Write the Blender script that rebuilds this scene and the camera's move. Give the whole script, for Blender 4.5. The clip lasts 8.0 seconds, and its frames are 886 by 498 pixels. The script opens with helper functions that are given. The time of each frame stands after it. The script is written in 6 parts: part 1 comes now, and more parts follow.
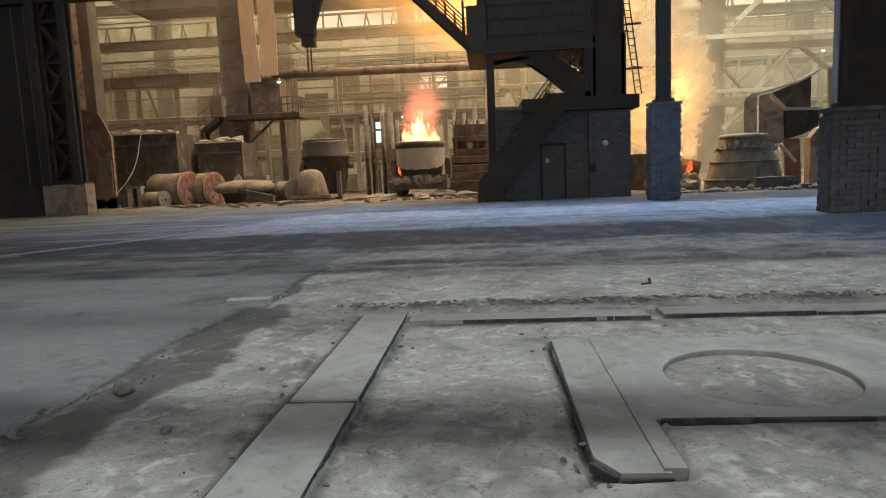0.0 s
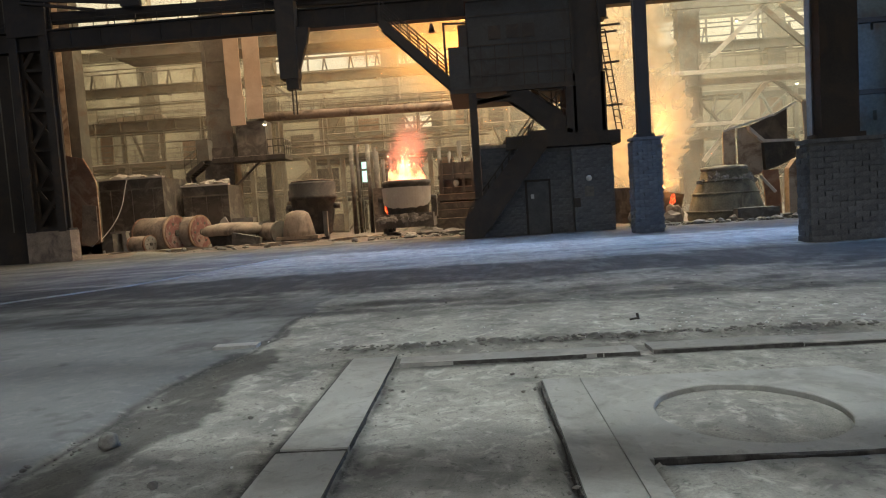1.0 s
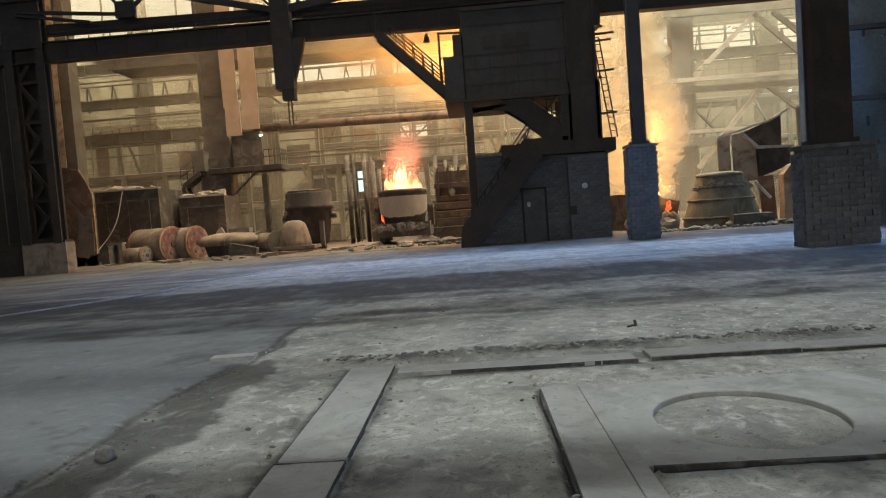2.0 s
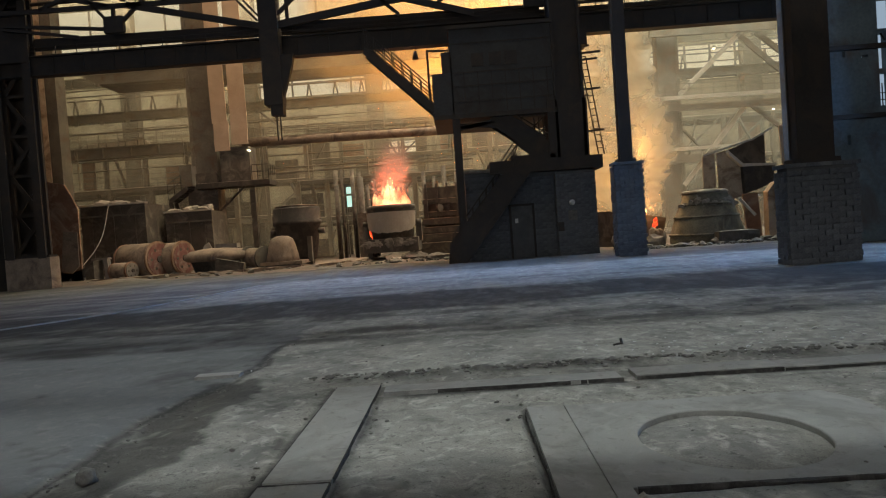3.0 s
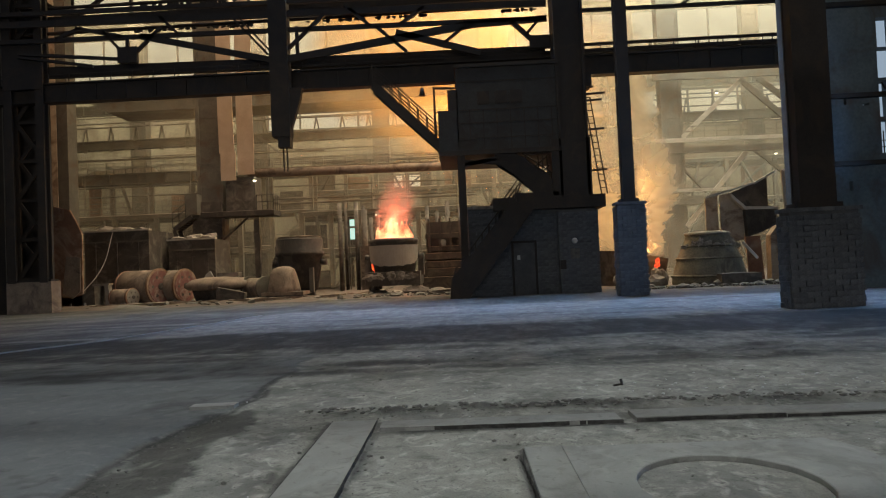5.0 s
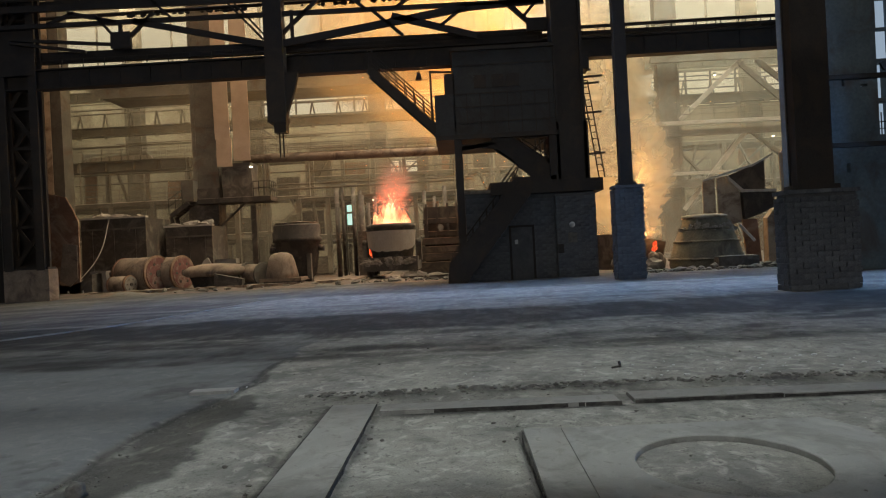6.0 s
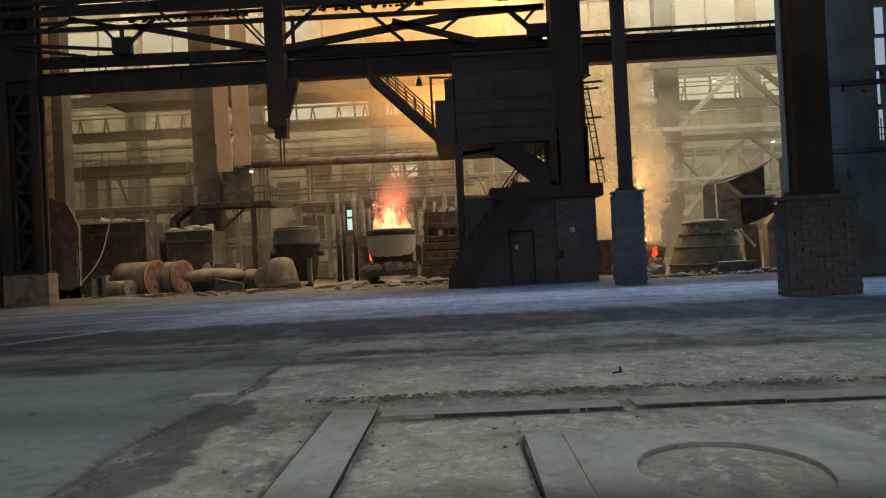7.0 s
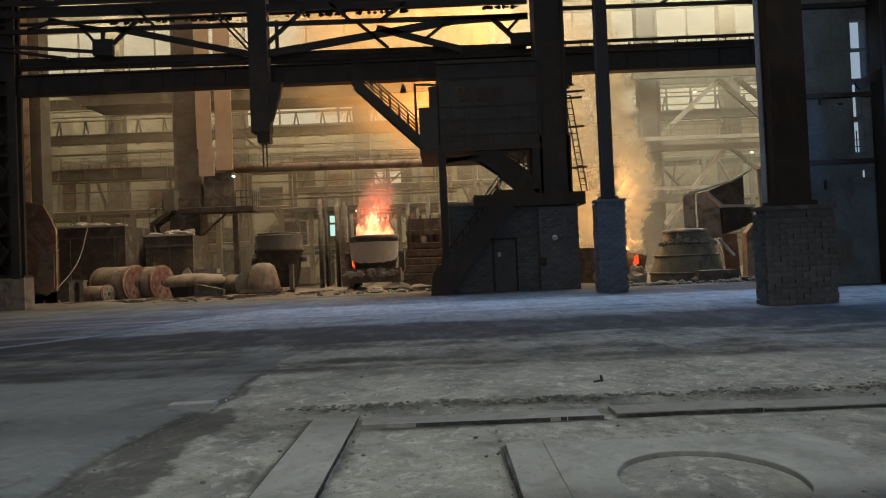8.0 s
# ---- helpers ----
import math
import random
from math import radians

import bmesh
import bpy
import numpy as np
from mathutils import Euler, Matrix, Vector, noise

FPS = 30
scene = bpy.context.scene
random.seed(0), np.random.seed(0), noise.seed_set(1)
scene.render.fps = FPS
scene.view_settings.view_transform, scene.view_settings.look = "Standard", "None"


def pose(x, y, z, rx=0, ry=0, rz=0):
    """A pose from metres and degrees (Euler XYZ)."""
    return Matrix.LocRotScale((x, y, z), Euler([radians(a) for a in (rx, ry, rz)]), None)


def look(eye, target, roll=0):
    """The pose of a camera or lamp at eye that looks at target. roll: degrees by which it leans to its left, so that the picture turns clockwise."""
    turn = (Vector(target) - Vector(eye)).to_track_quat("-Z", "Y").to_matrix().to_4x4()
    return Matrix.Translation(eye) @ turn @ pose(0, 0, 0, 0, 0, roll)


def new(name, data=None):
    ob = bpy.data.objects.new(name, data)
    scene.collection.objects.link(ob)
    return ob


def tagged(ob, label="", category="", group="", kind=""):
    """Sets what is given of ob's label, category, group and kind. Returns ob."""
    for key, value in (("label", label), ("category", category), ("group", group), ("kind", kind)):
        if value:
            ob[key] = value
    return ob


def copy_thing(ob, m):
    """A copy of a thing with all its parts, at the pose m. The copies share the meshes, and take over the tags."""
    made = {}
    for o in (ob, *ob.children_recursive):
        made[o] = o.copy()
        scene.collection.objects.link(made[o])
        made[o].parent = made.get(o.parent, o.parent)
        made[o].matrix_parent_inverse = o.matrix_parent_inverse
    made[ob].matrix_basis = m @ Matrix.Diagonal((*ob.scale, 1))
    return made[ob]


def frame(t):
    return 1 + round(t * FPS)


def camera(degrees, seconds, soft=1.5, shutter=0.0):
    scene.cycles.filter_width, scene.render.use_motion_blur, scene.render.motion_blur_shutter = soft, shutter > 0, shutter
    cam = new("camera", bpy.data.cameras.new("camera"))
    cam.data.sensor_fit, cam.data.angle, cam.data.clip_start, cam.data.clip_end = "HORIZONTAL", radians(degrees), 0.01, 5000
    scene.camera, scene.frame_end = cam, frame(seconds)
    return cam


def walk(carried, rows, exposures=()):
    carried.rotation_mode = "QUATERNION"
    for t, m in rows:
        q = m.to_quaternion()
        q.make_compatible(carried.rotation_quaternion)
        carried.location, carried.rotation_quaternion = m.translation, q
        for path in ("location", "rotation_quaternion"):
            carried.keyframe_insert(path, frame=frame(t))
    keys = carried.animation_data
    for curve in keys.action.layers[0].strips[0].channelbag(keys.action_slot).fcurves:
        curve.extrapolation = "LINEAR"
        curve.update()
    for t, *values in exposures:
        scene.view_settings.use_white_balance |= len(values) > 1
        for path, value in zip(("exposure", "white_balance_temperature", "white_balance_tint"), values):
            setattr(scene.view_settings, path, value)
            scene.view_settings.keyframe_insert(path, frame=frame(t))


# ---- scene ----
cam = camera(69.4, 8.0, soft=1.1)
PATH = [
    (0, (0.71, -0.655, 1.407), (0.555, 1.325, 1.167), -2.4),
    (0.2, (0.709, -0.66, 1.403), (0.596, 1.325, 1.19), -2.5),
    (0.5, (0.717, -0.665, 1.425), (0.609, 1.324, 1.238), -3.1),
    (1, (0.715, -0.673, 1.45), (0.603, 1.32, 1.322), -3.7),
    (1.5, (0.708, -0.668, 1.441), (0.595, 1.325, 1.318), -4.0),
    (3, (0.733, -0.691, 1.486), (0.672, 1.307, 1.429), -4.0),
    (3.5, (0.734, -0.677, 1.47), (0.679, 1.321, 1.403), -3.5),
    (3.8, (0.733, -0.69, 1.456), (0.683, 1.309, 1.443), -3.7),
    (4, (0.724, -0.686, 1.468), (0.673, 1.312, 1.555), -2.4),
    (4.5, (0.743, -0.693, 1.489), (0.683, 1.305, 1.568), -2.3),
    (6, (0.735, -0.684, 1.475), (0.679, 1.315, 1.48), -2.9),
    (6.5, (0.727, -0.681, 1.467), (0.678, 1.318, 1.482), -2.8),
    (7, (0.725, -0.68, 1.472), (0.67, 1.319, 1.493), -2.8),
    (7.5, (0.731, -0.686, 1.491), (0.692, 1.312, 1.543), -2.5),
    (8, (0.729, -0.681, 1.49), (0.728, 1.319, 1.529), -2.4),
]
walk(cam, [(t, look(eye, target, roll)) for t, eye, target, roll in PATH], [(0, 0.0), (1.5, -0.05), (2.8, -0.12), (3.0, -0.68), (3.5, -0.42), (4.0, -0.72), (8.0, -0.72)])

# ---- light ----
scene.cycles.transparent_max_bounces = 64
world = bpy.data.worlds.new("world")
scene.world = world
world.use_nodes = True
wn, wl = world.node_tree.nodes, world.node_tree.links
sky = wn.new("ShaderNodeTexSky")
sky.sky_type, sky.sun_disc, sky.sun_elevation, sky.sun_rotation = "NISHITA", False, radians(35), radians(100)
wl.new(sky.outputs["Color"], wn["Background"].inputs["Color"])
wn["Background"].inputs["Strength"].default_value = 0.10


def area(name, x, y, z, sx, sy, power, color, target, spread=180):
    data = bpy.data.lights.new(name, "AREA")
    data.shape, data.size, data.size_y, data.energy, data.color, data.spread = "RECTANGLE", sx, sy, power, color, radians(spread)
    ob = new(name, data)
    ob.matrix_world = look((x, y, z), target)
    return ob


def glow(name, x, y, z, power, color, radius):
    data = bpy.data.lights.new(name, "POINT")
    data.energy, data.color, data.shadow_soft_size = power, color, radius
    ob = new(name, data)
    ob.location = (x, y, z)
    return ob


DAY = (0.90, 0.98, 1.0)
BLUE = (0.22, 0.48, 1.0)
AMBER = (1.0, 0.84, 0.57)
WARM = (1.0, 0.65, 0.41)
FIRE = (1.0, 0.36, 0.10)
# daylight through the roof lights of the near bay
area("roof_light_near", 0.4, 1.0, 17.0, 15.0, 1.0, 590, DAY, (0.4, 1.001, 0), 80)
area("roof_light_mid", 0.4, 7.5, 17.0, 18.0, 1.6, 270, DAY, (0.4, 7.501, 0), 60)
# cold sky light through the far roof light and the open gate
area("roof_light_far", 6.0, 28.6, 17.0, 36.0, 1.0, 2500, BLUE, (5.5, 22.0, 0), 58)
area("gate_light", 27.5, 20.5, 3.2, 7.0, 5.5, 2400, BLUE, (0.0, 19.5, 2.4), 80)
# weak fill lamp added behind the camera to lift the dark front faces
area("south_fill", -2.0, -21.7, 9.0, 50.0, 5.0, 2100, (1.0, 0.97, 0.94), (0, 20, 6), 120)
# daylight through the furnace hall's roof monitors, with fill lamps added at front and east
area("hall_fill_front", 0, 32.6, 30.0, 66, 4, 3300, WARM, (0, 44, 6), 90)
area("monitor_light_top", -4, 44.0, 32.5, 60, 4, 3800, AMBER, (-4, 39, 0), 70)
area("monitor_light_mid", 4, 58, 32.5, 80, 5, 24000, AMBER, (-4, 60, 0), 120)
area("monitor_light_back", -4, 68, 32.5, 90, 5, 42000, AMBER, (-4, 80, 22), 170)
area("hall_fill_east", 24, 44, 32.5, 26, 4, 12500, (0.88, 0.95, 0.80), (20, 52, 6), 110)
# molten metal: the ladle, the slag runner and the furnace mouth behind the control house
glow("ladle_glow", -3.35, 36.3, 4.6, 400, (1.0, 0.32, 0.19), 0.3)
area("furnace_glow", 4.5, 50.5, 12.5, 4, 3, 4500, (1.0, 0.52, 0.16), (-4.0, 46, 20), 150)
area("furnace_mouth_glow", 5.0, 46.5, 9.2, 3, 3, 2200, FIRE, (4.0, 47.5, 24), 120)
glow("pit_glow", 9.9, 34.2, 5.2, 700, (1.0, 0.52, 0.17), 0.1)
glow("runner_glow", 10.75, 33.6, 2.1, 110, (1.0, 0.45, 0.14), 0.1)


# ---- materials ----
def material(name, dark, light, rough=0.8, metal=0.0, scale=3.0, bump=0.3, fine=40.0, spots=None, spot_scale=1.2, stretch=(1, 1, 1), island=0.0, relief=0.02, masks=(), scuffs=(), mixed=0.38, edge=0.16, sheen=0.5):
    """Two colours mixed by a broad and a fine noise, with stains of a third colour and a fine relief."""
    mat = bpy.data.materials.new(name)
    mat.use_nodes = True
    n, l = mat.node_tree.nodes, mat.node_tree.links
    bsdf = n["Principled BSDF"]
    bsdf.inputs["Metallic"].default_value = metal
    bsdf.inputs["Specular IOR Level"].default_value = sheen
    where = n.new("ShaderNodeTexCoord")
    move = n.new("ShaderNodeMapping")
    move.inputs["Scale"].default_value = stretch
    l.new(where.outputs["Object"], move.inputs["Vector"])

    def noise_at(s, detail, distort=0.0):
        t = n.new("ShaderNodeTexNoise")
        t.inputs["Scale"].default_value, t.inputs["Detail"].default_value, t.inputs["Roughness"].default_value = s, detail, 0.65
        t.inputs["Distortion"].default_value = distort
        l.new(move.outputs["Vector"], t.inputs["Vector"])
        return t

    broad, small = noise_at(scale, 6, 0.4), noise_at(fine, 5)
    both = n.new("ShaderNodeMix")
    both.inputs[0].default_value = mixed
    l.new(broad.outputs["Fac"], both.inputs[2])
    l.new(small.outputs["Fac"], both.inputs[3])
    ramp = n.new("ShaderNodeValToRGB")
    ramp.color_ramp.elements[0].position, ramp.color_ramp.elements[1].position = 0.5 - edge, 0.5 + edge
    ramp.color_ramp.elements[0].color, ramp.color_ramp.elements[1].color = (*dark, 1), (*light, 1)
    l.new(both.outputs[0], ramp.inputs["Fac"])
    color = ramp.outputs["Color"]
    if spots:
        blot = noise_at(spot_scale, 8, 1.0)
        mask = n.new("ShaderNodeValToRGB")
        mask.color_ramp.elements[0].position, mask.color_ramp.elements[1].position = 0.5, 0.66
        l.new(blot.outputs["Fac"], mask.inputs["Fac"])
        mix = n.new("ShaderNodeMix")
        mix.data_type = "RGBA"
        mix.inputs[7].default_value = (*spots, 1)
        l.new(mask.outputs["Color"], mix.inputs[0])
        l.new(color, mix.inputs[6])
        color = mix.outputs[2]
    for tint, s, lo, hi in scuffs:
        blot = noise_at(s, 9, 0.7)
        mask = n.new("ShaderNodeMapRange")
        mask.inputs["From Min"].default_value, mask.inputs["From Max"].default_value, mask.inputs["To Max"].default_value = lo, hi, 0.75
        l.new(blot.outputs["Fac"], mask.inputs["Value"])
        mix = n.new("ShaderNodeMix")
        mix.data_type = "RGBA"
        mix.inputs[7].default_value = (*tint, 1)
        l.new(mask.outputs["Result"], mix.inputs[0])
        l.new(color, mix.inputs[6])
        color = mix.outputs[2]
    for attribute, tint in masks:
        read = n.new("ShaderNodeAttribute")
        read.attribute_name = attribute
        mix = n.new("ShaderNodeMix")
        mix.data_type = "RGBA"
        mix.inputs[7].default_value = (*tint, 1)
        rag = n.new("ShaderNodeMath")
        rag.operation = "MULTIPLY"
        span = n.new("ShaderNodeMapRange")
        span.inputs["From Min"].default_value, span.inputs["From Max"].default_value = 0.35, 0.6
        span.inputs["To Min"].default_value = 0.72
        l.new(small.outputs["Fac"], span.inputs["Value"])
        l.new(read.outputs["Fac"], rag.inputs[0])
        l.new(span.outputs["Result"], rag.inputs[1])
        l.new(rag.outputs[0], mix.inputs[0])
        l.new(color, mix.inputs[6])
        color = mix.outputs[2]
    if island:
        info = n.new("ShaderNodeObjectInfo")
        geo = n.new("ShaderNodeNewGeometry")
        add = n.new("ShaderNodeMath")
        l.new(info.outputs["Random"], add.inputs[0])
        l.new(geo.outputs["Random Per Island"], add.inputs[1])
        span = n.new("ShaderNodeMapRange")
        span.inputs["From Max"].default_value = 2.0
        span.inputs["To Min"].default_value, span.inputs["To Max"].default_value = 1 - island, 1 + island
        l.new(add.outputs[0], span.inputs["Value"])
        tone = n.new("ShaderNodeHueSaturation")
        l.new(span.outputs["Result"], tone.inputs["Value"])
        l.new(color, tone.inputs["Color"])
        color = tone.outputs["Color"]
    l.new(color, bsdf.inputs["Base Color"])
    gloss = n.new("ShaderNodeMapRange")
    gloss.inputs["To Min"].default_value, gloss.inputs["To Max"].default_value = max(rough - 0.12, 0.1), min(rough + 0.12, 1)
    l.new(broad.outputs["Fac"], gloss.inputs["Value"])
    l.new(gloss.outputs["Result"], bsdf.inputs["Roughness"])
    rise = n.new("ShaderNodeBump")
    rise.inputs["Strength"].default_value, rise.inputs["Distance"].default_value = bump, relief
    l.new(both.outputs[0], rise.inputs["Height"])
    l.new(rise.outputs["Normal"], bsdf.inputs["Normal"])
    return mat


def emitter(name, core, strength, rim=None, scale=3.0):
    mat = bpy.data.materials.new(name)
    mat.use_nodes = True
    n, l = mat.node_tree.nodes, mat.node_tree.links
    n.remove(n["Principled BSDF"])
    emit = n.new("ShaderNodeEmission")
    emit.inputs["Strength"].default_value = strength
    emit.inputs["Color"].default_value = (*core, 1)
    if rim:
        t = n.new("ShaderNodeTexNoise")
        t.inputs["Scale"].default_value = scale
        ramp = n.new("ShaderNodeValToRGB")
        ramp.color_ramp.elements[0].position, ramp.color_ramp.elements[1].position = 0.4, 0.62
        ramp.color_ramp.elements[0].color, ramp.color_ramp.elements[1].color = (*rim, 1), (*core, 1)
        l.new(t.outputs["Fac"], ramp.inputs["Fac"])
        l.new(ramp.outputs["Color"], emit.inputs["Color"])
    l.new(emit.outputs[0], n["Material Output"].inputs["Surface"])
    return mat


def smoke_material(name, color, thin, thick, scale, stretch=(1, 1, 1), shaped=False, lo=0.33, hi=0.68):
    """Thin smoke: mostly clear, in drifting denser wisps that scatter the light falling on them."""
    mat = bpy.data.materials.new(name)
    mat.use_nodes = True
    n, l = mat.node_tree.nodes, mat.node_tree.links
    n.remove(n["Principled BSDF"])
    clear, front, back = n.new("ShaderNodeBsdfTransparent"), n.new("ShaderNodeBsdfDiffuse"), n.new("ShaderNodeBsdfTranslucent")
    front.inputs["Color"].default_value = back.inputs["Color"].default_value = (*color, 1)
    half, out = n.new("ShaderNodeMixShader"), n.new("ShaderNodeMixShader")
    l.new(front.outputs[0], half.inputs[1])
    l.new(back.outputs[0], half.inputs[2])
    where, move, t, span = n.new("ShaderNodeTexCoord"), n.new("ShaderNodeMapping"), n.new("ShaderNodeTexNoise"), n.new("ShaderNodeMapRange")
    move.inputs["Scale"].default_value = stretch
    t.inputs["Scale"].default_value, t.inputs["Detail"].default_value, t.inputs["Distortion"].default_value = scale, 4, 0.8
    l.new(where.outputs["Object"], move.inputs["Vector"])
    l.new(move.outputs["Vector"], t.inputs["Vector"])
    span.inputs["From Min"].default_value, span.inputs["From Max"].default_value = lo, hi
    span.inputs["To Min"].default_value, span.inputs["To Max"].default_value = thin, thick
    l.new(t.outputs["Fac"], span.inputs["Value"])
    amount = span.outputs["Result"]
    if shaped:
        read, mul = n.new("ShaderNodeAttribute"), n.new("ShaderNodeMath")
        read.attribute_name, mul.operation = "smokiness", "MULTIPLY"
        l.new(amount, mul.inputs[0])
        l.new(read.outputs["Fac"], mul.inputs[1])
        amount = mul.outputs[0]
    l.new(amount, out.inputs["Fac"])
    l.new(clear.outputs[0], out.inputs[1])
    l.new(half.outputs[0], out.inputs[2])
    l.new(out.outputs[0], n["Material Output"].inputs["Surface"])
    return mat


def flame_material(name, core, rim, strength, scale):
    """Ragged see-through tongues of glowing gas."""
    mat = bpy.data.materials.new(name)
    mat.use_nodes = True
    n, l = mat.node_tree.nodes, mat.node_tree.links
    n.remove(n["Principled BSDF"])
    clear, emit, out = n.new("ShaderNodeBsdfTransparent"), n.new("ShaderNodeEmission"), n.new("ShaderNodeMixShader")
    t, ramp, span = n.new("ShaderNodeTexNoise"), n.new("ShaderNodeValToRGB"), n.new("ShaderNodeMapRange")
    t.inputs["Scale"].default_value, t.inputs["Detail"].default_value = scale, 4
    ramp.color_ramp.elements[0].position, ramp.color_ramp.elements[1].position = 0.42, 0.66
    ramp.color_ramp.elements[0].color, ramp.color_ramp.elements[1].color = (*rim, 1), (*core, 1)
    span.inputs["From Min"].default_value, span.inputs["From Max"].default_value = 0.38, 0.7
    span.inputs["To Min"].default_value, span.inputs["To Max"].default_value = 0.02, 0.3
    where = n.new("ShaderNodeTexCoord")
    l.new(where.outputs["Object"], t.inputs["Vector"])
    l.new(t.outputs["Fac"], ramp.inputs["Fac"])
    l.new(t.outputs["Fac"], span.inputs["Value"])
    l.new(ramp.outputs["Color"], emit.inputs["Color"])
    emit.inputs["Strength"].default_value = strength
    l.new(span.outputs["Result"], out.inputs["Fac"])
    l.new(clear.outputs[0], out.inputs[1])
    l.new(emit.outputs[0], out.inputs[2])
    l.new(out.outputs[0], n["Material Output"].inputs["Surface"])
    return mat


M_floor = material("dusty_concrete", sheen=0.12, dark=(0.16, 0.155, 0.138), light=(0.35, 0.34, 0.298), rough=0.88, scale=2.2, bump=0.8, fine=75, spots=(0.165, 0.16, 0.146), spot_scale=0.8, relief=0.014, masks=(("slab", (0.125, 0.131, 0.135)), ("dirt_and_shade", (0.034, 0.033, 0.031))), mixed=0.5, edge=0.17, scuffs=(((0.115, 0.11, 0.10), 2.6, 0.52, 0.70), ((0.46, 0.44, 0.385), 5.5, 0.53, 0.68), ((0.10, 0.096, 0.088), 19.0, 0.56, 0.66)))
M_plate = material("dusty_steel_plate", (0.20, 0.20, 0.185), (0.29, 0.285, 0.262), 0.72, 0.1, 1.6, 0.2, 80, (0.17, 0.165, 0.15), 1.1, relief=0.006, scuffs=(((0.33, 0.32, 0.285), 3.2, 0.52, 0.70), ((0.14, 0.135, 0.12), 9.0, 0.56, 0.70)))
M_steel = material("sooty_steel", (0.016, 0.0125, 0.010), (0.042, 0.033, 0.026), 0.75, 0.1, 1.5, 0.3, 30, (0.045, 0.03, 0.02), 0.9)
M_hall = material("dusty_hall_steel", (0.075, 0.068, 0.055), (0.17, 0.155, 0.125), 0.85, 0.0, 0.8, 0.3, 14, (0.11, 0.075, 0.05), 0.6)
M_rust = material("rusty_steel", (0.13, 0.065, 0.038), (0.29, 0.16, 0.10), 0.85, 0.1, 1.2, 0.4, 18, (0.34, 0.24, 0.17), 0.8)
M_dust = material("pale_dust", (0.30, 0.27, 0.23), (0.50, 0.46, 0.40), 0.95, 0, 2.0, 0.5, 25)
M_red = material("worn_red_paint", (0.12, 0.042, 0.036), (0.24, 0.105, 0.088), 0.75, 0, 2.5, 0.3, 20, (0.30, 0.22, 0.18), 2.0)
M_brick = material("sooty_brick", (0.06, 0.065, 0.072), (0.155, 0.16, 0.168), 0.92, 0, 2.2, 0.6, 26, (0.20, 0.195, 0.19), 1.1, island=0.3)
M_mortar = material("dark_mortar", (0.055, 0.056, 0.058), (0.115, 0.114, 0.112), 0.95, 0, 3, 0.5, 30)
M_crust = material("slag_crusted_iron", (0.085, 0.075, 0.056), (0.21, 0.19, 0.145), 0.92, 0, 1.4, 0.7, 12, (0.08, 0.07, 0.055), 0.9, relief=0.05)
M_sheet = material("faded_rusty_sheet", (0.28, 0.205, 0.14), (0.47, 0.38, 0.28), 0.9, 0, 0.9, 0.3, 14, (0.15, 0.09, 0.055), 0.7)
M_conc = material("stained_concrete", (0.16, 0.14, 0.12), (0.32, 0.285, 0.24), 0.92, 0, 0.9, 0.5, 20, (0.12, 0.10, 0.08), 0.8)
M_wall = material("smoke_stained_wall", (0.20, 0.185, 0.14), (0.40, 0.375, 0.29), 0.95, 0, 0.25, 0.3, 4, (0.16, 0.14, 0.10), 0.12)
M_dark = material("sooty_wall", (0.08, 0.105, 0.115), (0.18, 0.215, 0.225), 0.95, 0, 0.5, 0.4, 8, (0.10, 0.09, 0.08), 0.4)
M_ladle = material("scaled_iron", (0.045, 0.038, 0.032), (0.11, 0.092, 0.075), 0.85, 0.1, 1.6, 0.6, 14, (0.17, 0.15, 0.12), 1.0, relief=0.05)
M_soot = material("sooty_iron", (0.022, 0.019, 0.016), (0.06, 0.05, 0.042), 0.85, 0.1, 1.4, 0.5, 14, (0.09, 0.075, 0.06), 1.0, relief=0.04)
M_lining = material("pale_refractory", (0.34, 0.29, 0.24), (0.50, 0.44, 0.37), 0.9, 0, 1.2, 0.3, 20)
M_cloth = material("peach_painted_sheet", (0.33, 0.245, 0.17), (0.47, 0.36, 0.26), 0.85, 0, 0.8, 0.15, 15)
M_earth = material("dusty_earth", (0.075, 0.055, 0.042), (0.175, 0.135, 0.105), 0.95, 0, 0.9, 0.9, 12, (0.07, 0.052, 0.04), 0.7, relief=0.08)
M_brown = material("dust_browned_iron", (0.13, 0.095, 0.07), (0.30, 0.235, 0.175), 0.9, 0, 1.5, 0.4, 16, (0.09, 0.065, 0.05), 0.9)
M_rubble = material("grey_rubble", (0.085, 0.078, 0.068), (0.24, 0.222, 0.195), 0.95, 0, 4, 0.6, 30, island=0.45)
M_grit = material("dark_grit", (0.06, 0.056, 0.05), (0.19, 0.18, 0.16), 0.95, 0, 4, 0.6, 30, island=0.5)
M_chip = material("pale_chips", (0.36, 0.36, 0.345), (0.6, 0.59, 0.56), 0.9, 0, 8, 0.3, 40)
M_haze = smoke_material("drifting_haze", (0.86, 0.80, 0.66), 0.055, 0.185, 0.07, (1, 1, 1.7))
M_plume = smoke_material("rising_smoke", (0.96, 0.86, 0.66), 0.2, 0.46, 0.35, shaped=True)
M_bank = smoke_material("furnace_smoke", (0.96, 0.66, 0.28), 0.12, 0.32, 0.16, (1, 1, 1.6), shaped=True)
M_fume = smoke_material("ladle_fume", (0.95, 0.60, 0.52), 0.05, 0.36, 0.7, shaped=True)
M_flame = flame_material("flame", (1.0, 0.60, 0.27), (1.0, 0.20, 0.08), 6.0, 1.3)
